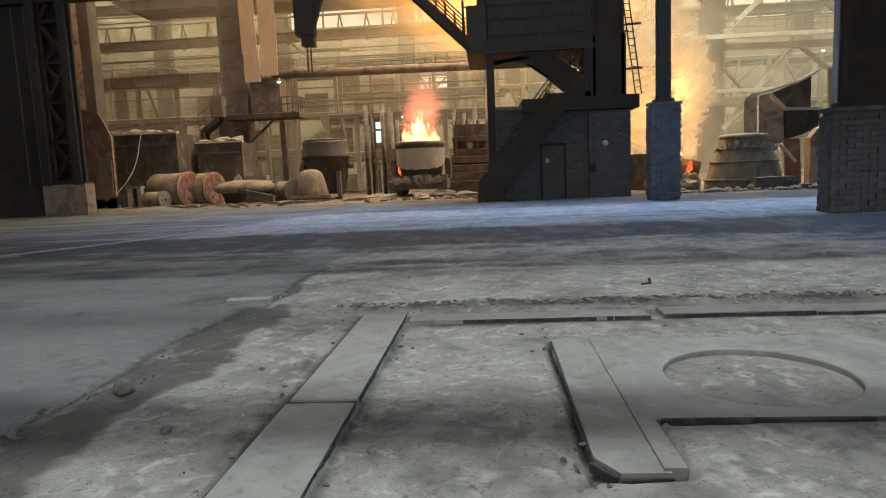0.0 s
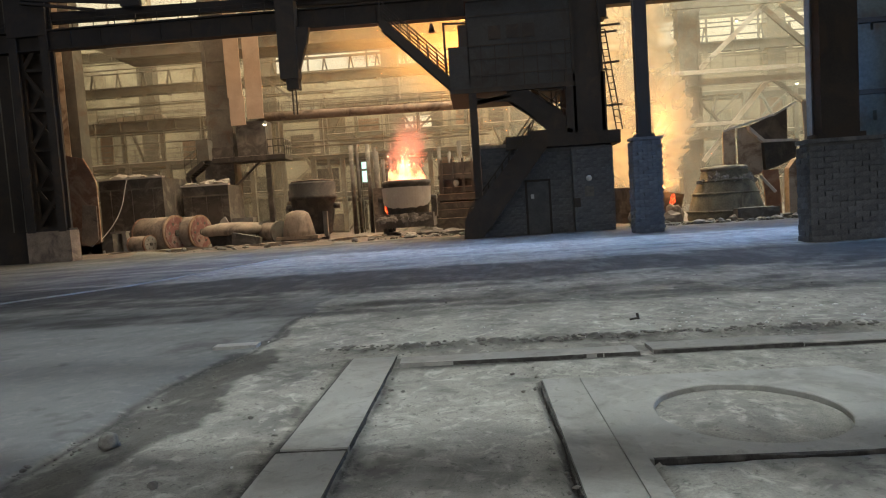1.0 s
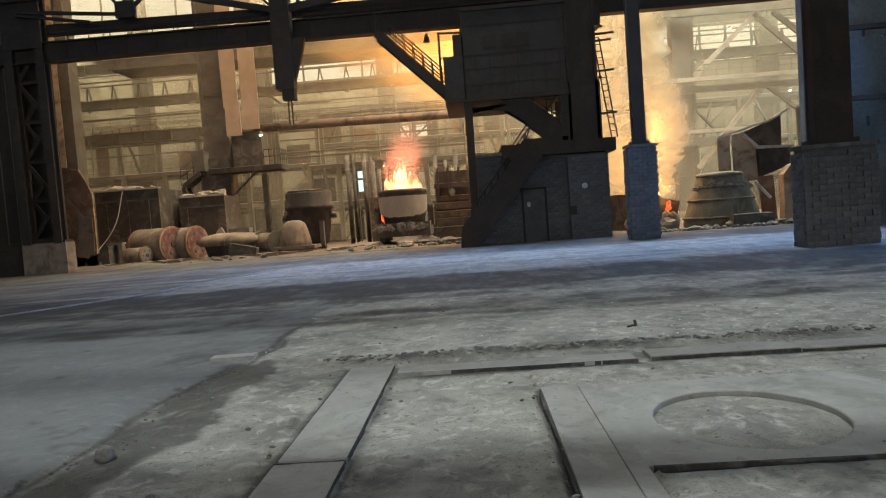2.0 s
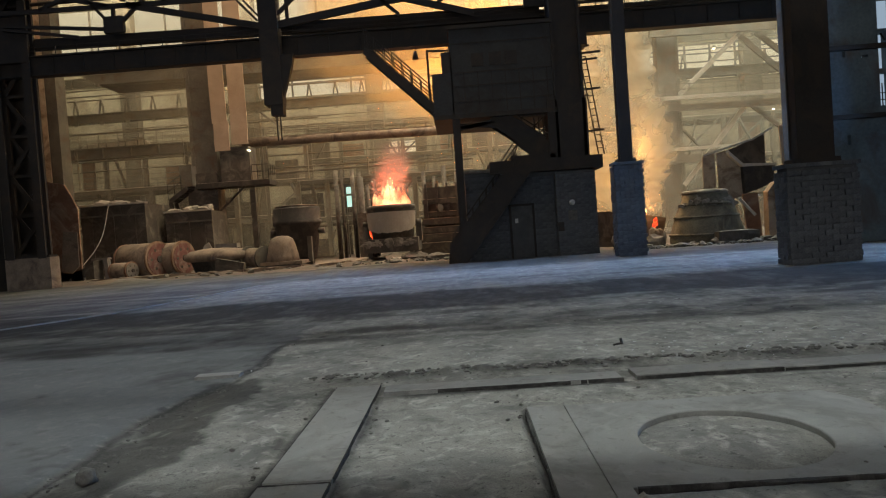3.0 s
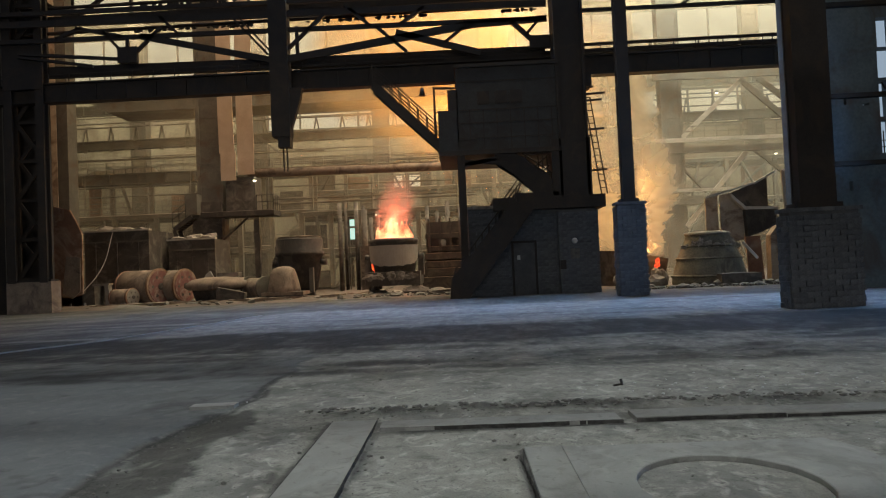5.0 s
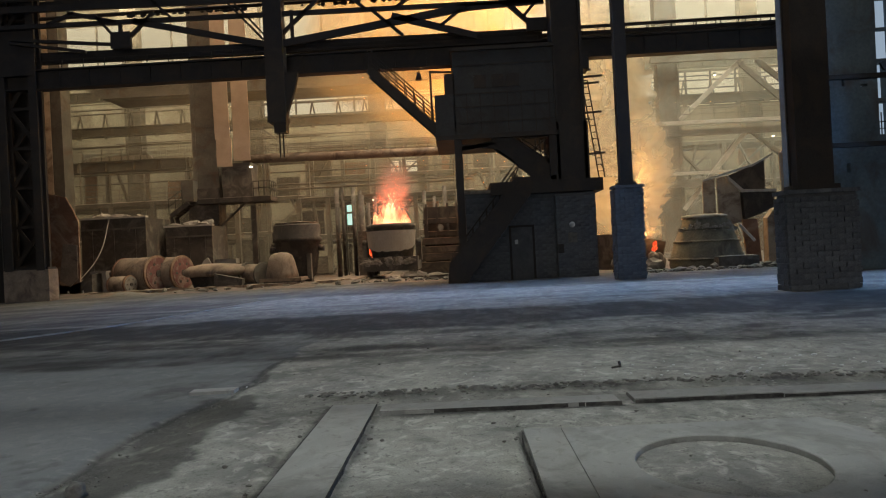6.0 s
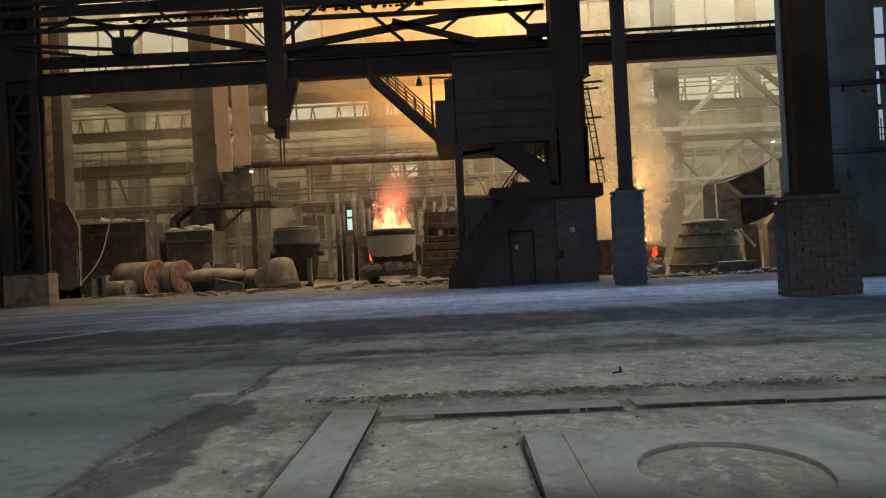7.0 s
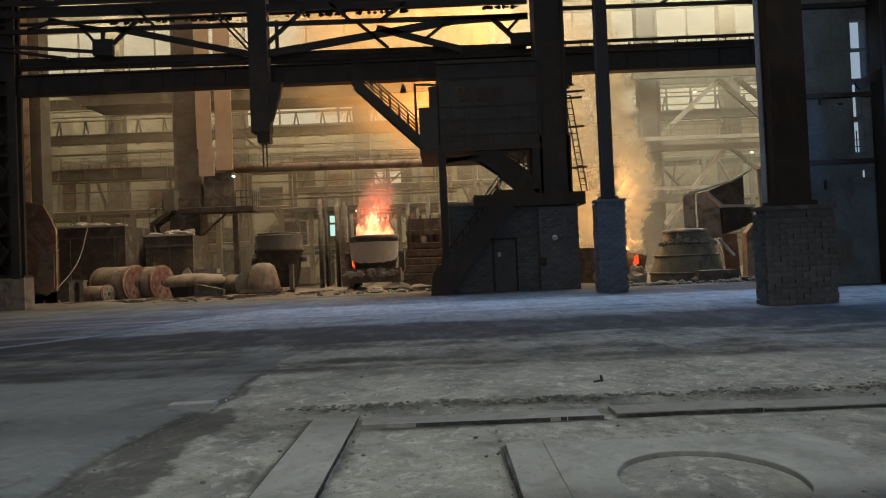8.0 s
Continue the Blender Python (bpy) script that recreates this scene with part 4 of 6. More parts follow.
vs = [bm.verts.new((x, y, z)) for y in (46.5, 49.5) for x, z in pts]
bm.faces.new(vs[:8]), bm.faces.new(vs[15:7:-1])
for i in range(8):
    bm.faces.new((vs[i], vs[(i + 1) % 8], vs[8 + (i + 1) % 8], vs[8 + i]))
part("duct_body", bm, M_hall, duct)
boxpart("duct_seam", M_dust, duct, -26, 3.8, 46.44, 46.5, 14.85, 14.92)


def hall_column(x, y, top, w=1.5, d=1.0, lab="tall dusty built-up column of the furnace hall"):
    c = thing("hall_column", lab, "column", "columns of the furnace hall")
    for s in (-1, 1):
        boxpart("flange", M_hall, c, x + s * w / 2 - 0.12, x + s * w / 2 + 0.12, y - d / 2, y + d / 2, -0.1, top)
    boxpart("web", M_hall, c, x - w / 2 + 0.12, x + w / 2 - 0.12, y - d / 2 + 0.06, y - d / 2 + 0.14, -0.1, top)
    k = 1.0
    while k < top:
        boxpart("batten", M_hall, c, x - w / 2 + 0.12, x + w / 2 - 0.12, y - d / 2 + 0.03, y - d / 2 + 0.06, k, k + 0.12)
        k += 1.6
    boxpart("footing", M_conc, c, x - w / 2 - 0.4, x + w / 2 + 0.4, y - d / 2 - 0.4, y + d / 2 + 0.4, -0.1, 0.5, bev=0.06)
    return c


hall_column(-16.2, 42.6, 33, 1.5)
tan = hall_column(-25.0, 40.0, 33, 1.1)
# pale strip over the left flange, its light put into the colour
boxpart("cover_sheet", M_sheet, tan, -25.58, -24.98, 39.38, 39.42, 0.5, 33, "pale strip for the lit left flange")
hall_column(17.5, 50, 33, 1.4)
hall_column(30, 50, 33, 1.4)
for x in (-36, -22, -8, 6, 20, 34):
    hall_column(x, 72, 33, 1.6, 1.2, "far tall column against the end wall")

# wider column foot, sheets and platform round the middle column
foot = thing("column_casing", "dark scorched steel casing round the foot of a column", "casing")
bm = B()
vs = [bm.verts.new((x, y, z)) for y in (41.4, 41.9) for x, z in ((-17.75, 0), (-15.2, 0), (-15.2, 6.4), (-17.1, 6.4), (-17.2, 4.2))]
bm.faces.new(vs[:5]), bm.faces.new(vs[9:4:-1])
for i in range(5):
    bm.faces.new((vs[i], vs[(i + 1) % 5], vs[5 + (i + 1) % 5], vs[5 + i]))
part("casing_sheet", bm, M_ladle, foot)
boxpart("control_box", M_ladle, foot, -14.95, -12.95, 41.6, 43.0, 5.6, 8.0, "dark box above the platform", 0.05)
sheets = thing("hanging_sheets", "two long peach-coloured sheets hanging beside a column", "sheet")
for x0, x1, z0, lean in ((-15.2, -14.2, 7.75, 0.1), (-13.95, -12.85, 8.1, 0.0)):
    for a, b, off in ((z0, z0 + 1.9, -0.06), (z0 + 1.85, 33, 0.0)):
        bm = B()
        box(bm, x0 + lean * (a == z0), x1 + lean * (a == z0), 41.3 + off, 41.36 + off, a, b)
        bmesh.ops.subdivide_edges(bm, edges=[e for e in bm.edges if abs(e.verts[0].co.z - e.verts[1].co.z) > 0.5], cuts=8, use_grid_fill=True)
        for v in bm.verts:
            v.co.x += 0.05 * noise.noise(Vector((0, x0, v.co.z)))
            v.co.y += 0.08 * noise.noise(Vector((x0, 0, v.co.z * 0.7)))
        part("sheet", bm, M_cloth, sheets)
plat = thing("stair_platform", "dark steel platform with rail and stair round a column", "platform")
boxpart("deck", M_soot, plat, -16.3, -11.45, 40.6, 42.2, 5.3, 5.62, bev=0.03)
boxpart("deck_dust", M_conc, plat, -16.2, -11.55, 40.62, 40.9, 5.623, 5.65)
railing(plat, M_soot, (-12.6, 40.7, 5.62), (-11.5, 40.7, 5.62), 1.0, 0.37, 0.03)
railing(plat, M_soot, (-11.5, 40.7, 5.62), (-11.5, 42.1, 5.62), 1.0, 0.5, 0.03)
barpart("knee_brace", M_soot, plat, (-15.2, 41.0, 3.6), (-13.2, 41.0, 5.3), 0.12)
for y in (40.65, 41.5):
    barpart("stringer", M_soot, plat, (-16.9, y, 5.4), (-18.1, y, 4.6), 0.08, 0.3)
    barpart("stringer", M_soot, plat, (-18.1, y, 4.6), (-17.3, y, 2.0), 0.08, 0.25)
for k in range(7):
    boxpart("tread", M_soot, plat, -17.05 - k * 0.17, -16.8 - k * 0.17, 40.65, 41.5, 5.3 - k * 0.12, 5.34 - k * 0.12)
railing(plat, M_soot, (-18.2, 40.65, 4.7), (-17.3, 40.65, 5.3), 1.0, 0.45, 0.03)
boxpart("side_box", M_hall, plat, -17.4, -16.6, 40.8, 41.6, 5.55, 6.9, bev=0.05)


lean = thing("pale_roof_panel", "pale slanted dusty roof panel on the platform", "panel")
plate_poly("sheet", M_dust, lean, ((-36.5, 11.62), (-28.6, 11.62), (-29.6, 12.5), (-35.6, 12.3)), 61.4, 0.15)
# thin service pipes and stays in the haze
lines = thing("service_pipes", "thin dusty pipes crossing above the furnace front", "pipe")
for x0, x1, y, z0, z1, r in ((-14, 2, 49.2, 7.3, 7.15, 0.07), (-14, 2, 49.3, 6.9, 6.95, 0.1), (-14, 2, 49.4, 8.3, 8.2, 0.06), (-34, -17, 49.5, 8.9, 8.8, 0.08), (-34, -17, 49.6, 8.1, 8.1, 0.06), (-30, 26, 56.5, 12.6, 12.4, 0.05), (-30, 26, 53.6, 17.3, 17.0, 0.05)):
    rodpart("pipe", M_hall, lines, (x0, y, z0), (x1, y, z1), r, 8)
for x, y, z0, z1 in ((-13.4, 46, 4, 9.6), (-10.6, 48, 6.2, 9.9), (-6.0, 48, 6.2, 9.9), (-3.4, 49, 6.0, 9.9), (-20.5, 49, 6.6, 9.9), (-29, 49, 6.6, 9.9), (0.5, 48, 5.5, 9.9)):
    rodpart("hanger", M_hall, lines, (x, y, z0), (x, y, z1), 0.05, 8)
barpart("stay", M_hall, lines, (-13.9, 44.5, 11.6), (-11.3, 44.5, 9.4), 0.14)

# pale rail bed curving along the bank
bed = thing("rail_bed", "pale dusty rail bed along the edge of the bank", "kerb")
way = [(-19, 32.7), (-15, 33.0), (-11, 33.3), (-8, 33.7), (-6, 34.4), (-5, 35.6), (-4.6, 38)]
for (xa, ya), (xb, yb) in zip(way, way[1:]):
    bm = B()
    bar(bm, (xa, ya, 0.05), (xb, yb, 0.05), 0.7, 0.26)
    bmesh.ops.subdivide_edges(bm, edges=[e for e in bm.edges if e.calc_length() > 1.5], cuts=12, use_grid_fill=True)
    for v in bm.verts:
        v.co += Vector((0, 1, 0.5)) * 0.10 * noise.noise(v.co * 1.9)
    part("bed_stretch", bm, M_brown, bed)

# storeyed working platforms along the back of the hall
def gallery(x0, x1, y0, y1, levels, bay, seed, label, sheets=(M_hall, M_wall, M_ladle, M_rust)):
    rng = random.Random(seed)
    g = thing("furnace_gallery", label, "platform", "storeyed working platforms")
    n = round((x1 - x0) / bay)
    for k in range(n + 1):
        x = x0 + (x1 - x0) * k / n
        boxpart("post", M_hall, g, x - 0.18, x + 0.18, y0 - 0.1, y0 + 0.25, 0, levels[-1])
    last = 0
    for z in levels:
        deck = boxpart("deck", M_hall, g, x0, x1, y0, y1, z - 0.3, z)
        boxpart("edge_dust", M_dust, deck, x0, x1, y0 - 0.05, y0 + 0.2, z + 0.003, z + 0.06)
        railing(deck, M_hall, (x0, y0, z), (x1, y0, z), 1.05, 1.9, 0.035)
        for k in range(n):
            a = x0 + (x1 - x0) * k / n
            if rng.random() < 0.9:
                w = rng.uniform(0.3, 0.85) * bay
                s = rng.uniform(0, bay - w)
                boxpart("wall_panel", rng.choice(sheets), g, a + s, a + s + w, y0 + 1.0, y0 + 1.1, last, last + rng.uniform(0.5, 0.95) * (z - last - 0.3))
            if rng.random() < 0.7:
                rodpart("pipe", M_hall, g, (a, y0 + 0.4, z - 0.6), (a + bay, y0 + 0.4, z - 0.6), rng.uniform(0.08, 0.2), 10)
            if rng.random() < 0.4:
                rodpart("riser", M_hall, g, (a + rng.uniform(0.5, bay), y0 + 0.3, last), (a + rng.uniform(0.5, bay), y0 + 0.3, z), rng.uniform(0.08, 0.16), 10)
            if rng.random() < 0.3:
                barpart("brace", M_hall, g, (a, y0 + 0.15, last), (a + bay, y0 + 0.15, z - 0.3), 0.15)
        last = z
    return g


gallery(-42, -14, 62, 66, (4.2, 7.6, 11.6), 4.0, 1, "pale dusty storeyed platform with pipes and panels")
gallery(-14, 8, 64, 67, (3.6, 6.8, 9.6, 12.6), 3.2, 2, "dusty furnace platform with rails, pipes and panels")
gallery(12, 38, 58, 62, (3.4, 6.5, 10.2), 4.0, 3, "dusty storeyed platform with rails behind slag pots")
gallery(-34, -17, 50, 53, (3.6, 6.6), 3.4, 4, "low dusty platform with equipment and panels", (M_hall, M_ladle, M_soot, M_ladle))
gallery(-12, 2, 50, 53, (3.2, 6.2), 2.4, 6, "scorched furnace front platform with pipes and posts", (M_soot, M_ladle, M_soot, M_rust))

# diagonal braces and high walkway before the slag side
brace = thing("crane_bracing", "pale dusty diagonal steel braces of a crane frame", "bracing")
for p, q, w in (((18.2, 49.5, 3.7), (23.3, 49.5, 9.6), 0.34), ((18.1, 49.2, 10.6), (23.2, 49.2, 15.2), 0.34), ((22.7, 49.2, 14.9), (27.0, 49.2, 10.8), 0.4),
                ((24.2, 49.4, 15.0), (28.0, 49.4, 11.6), 0.4), ((23.4, 49.5, 9.7), (26.5, 49.5, 7.0), 0.3), ((20.5, 49.9, 6.3), (22.6, 49.9, 9.0), 0.22), ((18.3, 49.9, 8.2), (20.0, 49.9, 6.3), 0.16)):
    barpart("brace", M_dust if w == 0.34 else M_hall, brace, p, q, 0.2, w)
barpart("strut", M_dust, brace, (16, 49.0, 10.35), (30, 49.0, 10.25), 0.3, 0.3)
barpart("strut", M_hall, brace, (16, 49.2, 9.6), (30, 49.2, 9.5), 0.3, 0.45)
barpart("strut", M_dust, brace, (15.2, 49.3, 6.5), (22, 49.3, 6.45), 0.3, 0.25)
barpart("strut", M_hall, brace, (15.2, 49.3, 5.7), (22, 49.3, 5.7), 0.3, 0.6)
barpart("strut", M_hall, brace, (16, 49.0, 15.3), (30, 49.0, 15.2), 0.3, 0.5)
railing(brace, M_hall, (17, 49.0, 10.5), (28, 49.0, 10.4), 0.9, 0.9, 0.03)
lampset = ((-12.95, 41.55, 7.75), (-5.9, 42.36, 5.0), (-5.3, 45, 5.4), (-3.9, 45, 4.7), (20.8, 48.9, 13.9), (25, 48.9, 9.0), (-24.5, 61.93, 12.4), (-23.6, 61.93, 12.4), (-20, 70.5, 19), (-15.0, 70, 22.5), (-14.2, 70, 22.5), (0.2, 70, 24), (4, 70, 24), (21, 70, 24), (-28, 70, 21.5))
lamp = None
for x, y, z in lampset:
    if lamp is None:
        lamp = thing("hall_lamp", "small lit lamp in the hazy furnace hall", "lamp", "hall lamps", at=(x, y, z))
        bm = B()
        lathe(bm, [(0.001, -0.12), (0.1, -0.07), (0.12, 0.0), (0.001, 0.02)], seg=12)
        part("bulb", bm, M_lamp, lamp)
        bm = B()
        lathe(bm, [(0.18, -0.02), (0.15, 0.05), (0.05, 0.18), (0.001, 0.2)], seg=12)
        part("shade", bm, M_hall, lamp)
    else:
        copy_thing(lamp, pose(x, y, z))
bm = B()
lw = thing("lit_doorway", "narrow lit greenish window in the furnace front", "window")
box(bm, -7.1, -6.75, 43.95, 44.0, 3.6, 5.0)
part("pane", bm, M_tube, lw)
for x in (-7.18, -6.72):
    boxpart("frame", M_hall, lw, x, x + 0.06, 43.9, 44.05, 0, 5.1)
boxpart("frame", M_hall, lw, -7.18, -6.66, 43.9, 44.05, 5.1, 5.2)
poles = thing("furnace_poles", "upright dusty pipes and posts beside the furnace", "pipe")
for x, y, z1, r in ((-7.6, 43, 6.1, 0.16), (-7.3, 43.5, 6.2, 0.12), (-6.3, 42, 6.0, 0.14), (-5.9, 42.5, 5.8, 0.1), (-5.3, 41.8, 4.9, 0.13), (-4.9, 42.5, 5.2, 0.1), (-5.7, 41.5, 5.4, 0.2), (-1.6, 43, 5.6, 0.14), (-0.9, 42.6, 5.2, 0.12), (-0.2, 43, 5.9, 0.16), (0.6, 43, 5.4, 0.12)):
    rodpart("pole", M_ladle, poles, (x, y, 0), (x, y, z1), r, 10)
for z in (3.1, 4.4, 5.5):
    barpart("cross_pipe", M_hall, poles, (-8, 43.6, z), (-4.6, 43.6, z + 0.1), 0.14)

# furnace front beside the ladle
front = thing("furnace", "scorched dark furnace front with ledges beside the ladle", "furnace")
for z0, z1, y0, x0, x1 in ((0, 0.75, 40.2, -1.9, 0.9), (0.85, 1.3, 40.5, -1.8, 0.8), (1.4, 1.75, 40.8, -1.7, 0.9), (1.9, 2.3, 41.1, -1.75, 0.75), (2.45, 2.75, 41.4, -1.5, 0.85), (3.3, 3.6, 41.6, -1.7, 0.7)):
    boxpart("ledge", M_soot, front, x0, x1, y0, 43, z0, z1, bev=0.06)
    boxpart("dust_edge", M_brown, front, x0 + 0.1, x1 - 0.1, y0 + 0.02, y0 + 0.22, z1 + 0.003, z1 + 0.04)
boxpart("core", M_soot, front, -1.6, 0.7, 41.8, 43, 0, 4.4)
for x in (-1.5, -0.8, -0.1, 0.5):
    boxpart("upright", M_soot, front, x, x + 0.14, 41.3, 41.5, 2.3, 4.6)
rodpart("valve_wheel", M_ladle, front, (-0.55, 41.25, 3.0), (-0.5, 41.18, 3.0), 0.22, 16)
boxpart("mouth_plate", M_ladle, front, -5.9, -4.9, 40.8, 42, 0, 3.0, bev=0.1)
for k, (x, z, r) in enumerate(((-4.95, 0.5, 0.2), (-4.9, 1.2, 0.16), (-5.0, 1.7, 0.22), (-4.85, 2.1, 0.12))):
    bm = B()
    lump(bm, x, 40.7, z, r, 0.12, r * 1.5, k, 0.5)
    part("hot_slag", bm, M_ember, front, "glowing red slag on the furnace plate")


# ---- ladles, pots and scrap ----
def ladle_car():
    c = thing("ladle_car", "steel ladle of molten metal on a low rail car", "ladle", at=(-3.35, 37.4, 0))
    bm = B()
    box(bm, -1.5, 1.5, -1.5, 1.5, 0.42, 1.12)
    part("car_frame", bevelled(bm, 0.06), M_ladle, c)
    for x in (-1.15, 1.15):
        for y in (-1.0, 1.0):
            wheel = rodpart("wheel", M_ladle, c, (x - 0.1, y, 0.36), (x + 0.1, y, 0.36), 0.36, 16)
            rodpart("axle_cap", M_soot, wheel, (x - 0.16, y, 0.36), (x + 0.16, y, 0.36), 0.12, 12)
    bm = B()
    lathe(bm, [(0.95, 0.9), (1.12, 1.0), (1.22, 1.7), (1.3, 2.6), (1.38, 2.66), (1.38, 2.82), (1.28, 2.86), (1.14, 2.84), (1.1, 2.5), (0.001, 2.45)], seg=36, rough=0.008)
    part("shell", bm, M_ladle, c, "scaled iron ladle shell")
    # pale splash shield hung on the front, ragged below
    bm = B()
    n = 24
    rows = []
    for i in range(n + 1):
        a = math.radians(-168 + 156 * i / n)
        u = abs(i / n - 0.5) * 2
        low = 1.42 + 0.34 * u ** 3 + 0.09 * noise.noise(Vector((i * 0.6, 3, 1)))
        rows.append([(r * math.cos(a), r * math.sin(a), z) for r, z in ((1.36, low), (1.41, 2.5), (1.33, 2.5), (1.28, low))])
    ring = [[bm.verts.new(p) for p in r] for r in rows]
    for a, b in zip(ring, ring[1:]):
        for k in range(4):
            bm.faces.new((a[k], b[k], b[(k + 1) % 4], a[(k + 1) % 4]))
    bm.faces.new(ring[0]), bm.faces.new(ring[-1][::-1])
    part("splash_shield", bm, M_lining, c, "pale lime-crusted shield")
    for s in (-1, 1):
        rodpart("trunnion", M_ladle, c, (s * 1.25, 0, 1.9), (s * 1.65, 0, 1.9), 0.17, 14)
        boxpart("trunnion_stand", M_ladle, c, s * 1.5 - 0.15, s * 1.5 + 0.15, -0.3, 0.3, 0.9, 1.8, bev=0.04)
    bm = B()
    lathe(bm, [(1.12, 2.6), (0.8, 2.72), (0.001, 2.74)], seg=28, rough=0.02)
    part("molten_metal", bm, M_hot, c, "glowing molten metal surface")
    for k, x in enumerate((-1.2, -0.7, -0.1, 0.5, 1.0)):
        bm = B()
        lump(bm, x, -1.48, 0.88, 0.3, 0.07, 0.2, k + 4, 0.7, 3)
        part("slag_crust", bm, M_conc, c, "hanging crust of pale slag")
    bm = B()
    rng = random.Random(5)
    for k in range(46):
        a, h = rng.uniform(0, 6.28), rng.uniform(0.35, 1.15)
        r = 0.95 * rng.random() ** 0.6
        h *= 1.25 - 0.7 * r
        x, y = r * math.cos(a), r * math.sin(a)
        made = lump(bm, x, y, 2.72 + h * 0.45, 0.2, 0.2, h * 0.6, k + 3, 0.55)
        for v in made:
            k2 = max(0.0, (v.co.z - 2.72) / h)
            v.co.x = x + (v.co.x - x) * (1.25 - 0.7 * min(k2, 1.3)) + 0.1 * math.sin(k2 * 2.5 + a) * k2
    part("flames", bm, M_flame, c, "bright orange flames licking from the metal")["kind"] = "stuff"
    c.scale = (1.06, 1.06, 1.12)
    return c


ladle_car()
car_rails = thing("car_rails", "pair of dusty steel rails on the bank", "rail")
for dx in (-1.15, 1.15):
    barpart("rail", M_hall, car_rails, (-3.35 + dx, 32.5, 0.04), (-3.35 + dx, 49, 0.04), 0.08, 0.14)


def big_ladle(x, y, s, label, mat):
    c = thing("empty_ladle", label, "ladle", at=(x, y, 0))
    bm = B()
    lathe(bm, [(0.82 * s, 0.35), (0.95 * s, 0.45), (1.12 * s, 1.4), (1.22 * s, 2.35), (1.36 * s, 2.42), (1.36 * s, 2.62), (1.24 * s, 2.68), (1.3 * s, 3.3), (1.22 * s, 3.42), (1.05 * s, 3.4), (1.0 * s, 2.2), (0.001, 2.0)], seg=36, rough=0.01)
    part("shell", bm, mat, c)
    for sx in (-1, 1):
        rodpart("trunnion", M_ladle, c, (sx * 1.15 * s, 0, 2.0), (sx * 1.52 * s, 0, 2.0), 0.18, 14)
    boxpart("spout_plate", M_hall, c, 0.72 * s, 0.95 * s, -1.0 * s, -0.7 * s, 0.3, 1.7, bev=0.04)
    for k in range(3):
        a = 2.1 * k
        boxpart("foot", M_ladle, c, 0.6 * math.cos(a) - 0.2, 0.6 * math.cos(a) + 0.2, 0.6 * math.sin(a) - 0.2, 0.6 * math.sin(a) + 0.2, -0.1, 0.4)
    bm = B()
    lathe(bm, [(1.14 * s, 3.43), (1.2 * s, 3.5), (1.1 * s, 3.52), (1.04 * s, 3.44)], seg=30, rough=0.03)
    part("rim_dust", bm, M_brown, c, "brown dust on the rim")
    return c


big_ladle(-8.72, 36.2, 1.03, "tall dark scaled iron ladle standing empty on the bank", M_soot)
big_ladle(-11.4, 45.5, 1.15, "dark iron ladle further back in the hall", M_ladle)


def slag_pot():
    c = thing("slag_pot", "upturned bell-shaped slag pot crusted with pale slag", "slag pot", at=(12.95, 31.6, 0))
    bm = B()
    lathe(bm, [(1.74, -0.1), (1.78, 0.2), (1.7, 0.5), (1.6, 0.9), (1.46, 1.35), (1.28, 1.8), (1.1, 2.15), (1.02, 2.4), (0.9, 2.46), (0.5, 2.44), (0.001, 2.4)], seg=44, rough=0.018, seed=4)
    part("shell", bm, M_crust, c)
    for z, r in ((0.45, 1.73), (1.3, 1.49), (1.9, 1.24)):
        bm = B()
        lathe(bm, [(r - 0.1, z - 0.07), (r + 0.05, z - 0.06), (r + 0.04, z + 0.04), (r - 0.1, z + 0.06)], seg=40, rough=0.03, seed=int(z * 10))
        part("band", bm, M_crust, c)
    bm = B()
    lathe(bm, [(0.98, 2.38), (1.1, 2.46), (1.04, 2.56), (0.8, 2.6), (0.001, 2.62)], seg=34, rough=0.05, seed=9)
    part("slag_cap", bm, M_conc, c, "pale crust of slag on the top")
    rng = random.Random(8)
    for k in range(9):
        a = math.radians(-160 + 17 * k)
        bm = B()
        lump(bm, 1.2 * math.cos(a), 1.2 * math.sin(a), 1.95 + rng.uniform(-0.1, 0.1), rng.uniform(0.1, 0.28), 0.06, rng.uniform(0.1, 0.28), k, 0.8, 3)
        part("slag_drip", bm, M_conc, c, "pale slag run")
    barpart("bar", M_dust, c, (1.25, -1.1, 2.0), (1.75, -1.5, 1.2), 0.08, 0.12)
    bm = B()
    box(bm, -0.4, 1.45, -2.5, -1.95, -0.05, 0.55)
    part("trough", bevelled(bm, 0.18), M_ladle, c, "dark rounded trough at the foot")
    boxpart("trough_rim", M_dust, c, -0.2, 1.25, -2.4, -2.05, 0.552, 0.575)
    return c


slag_pot()

# bent rusty shields and the tipped hood behind the slag pot
shield = thing("bent_shield", "bent rusty steel sheets leaning over a dark tipped hood", "sheet metal")


plate_poly("sheet", M_sheet, shield, ((13.5, 0.2), (14.2, 0.2), (14.16, 4.5), (13.55, 4.38)), 33.2, 0.08)
plate_poly("sheet", M_sheet, shield, ((14.25, 1.9), (15.45, 2.2), (15.4, 3.8), (14.72, 4.62), (14.24, 4.52)), 33.0, 0.08, 0.02)
plate_poly("fold", M_dust, shield, ((14.66, 4.6), (15.42, 3.86), (17.1, 3.78), (17.1, 3.66), (15.36, 3.72), (14.72, 4.35)), 32.7, 0.3)
plate_poly("hood", M_soot, shield, ((15.42, 3.7), (17.05, 3.68), (16.95, 2.85), (16.3, 2.55), (15.5, 2.3)), 32.8, 1.2)
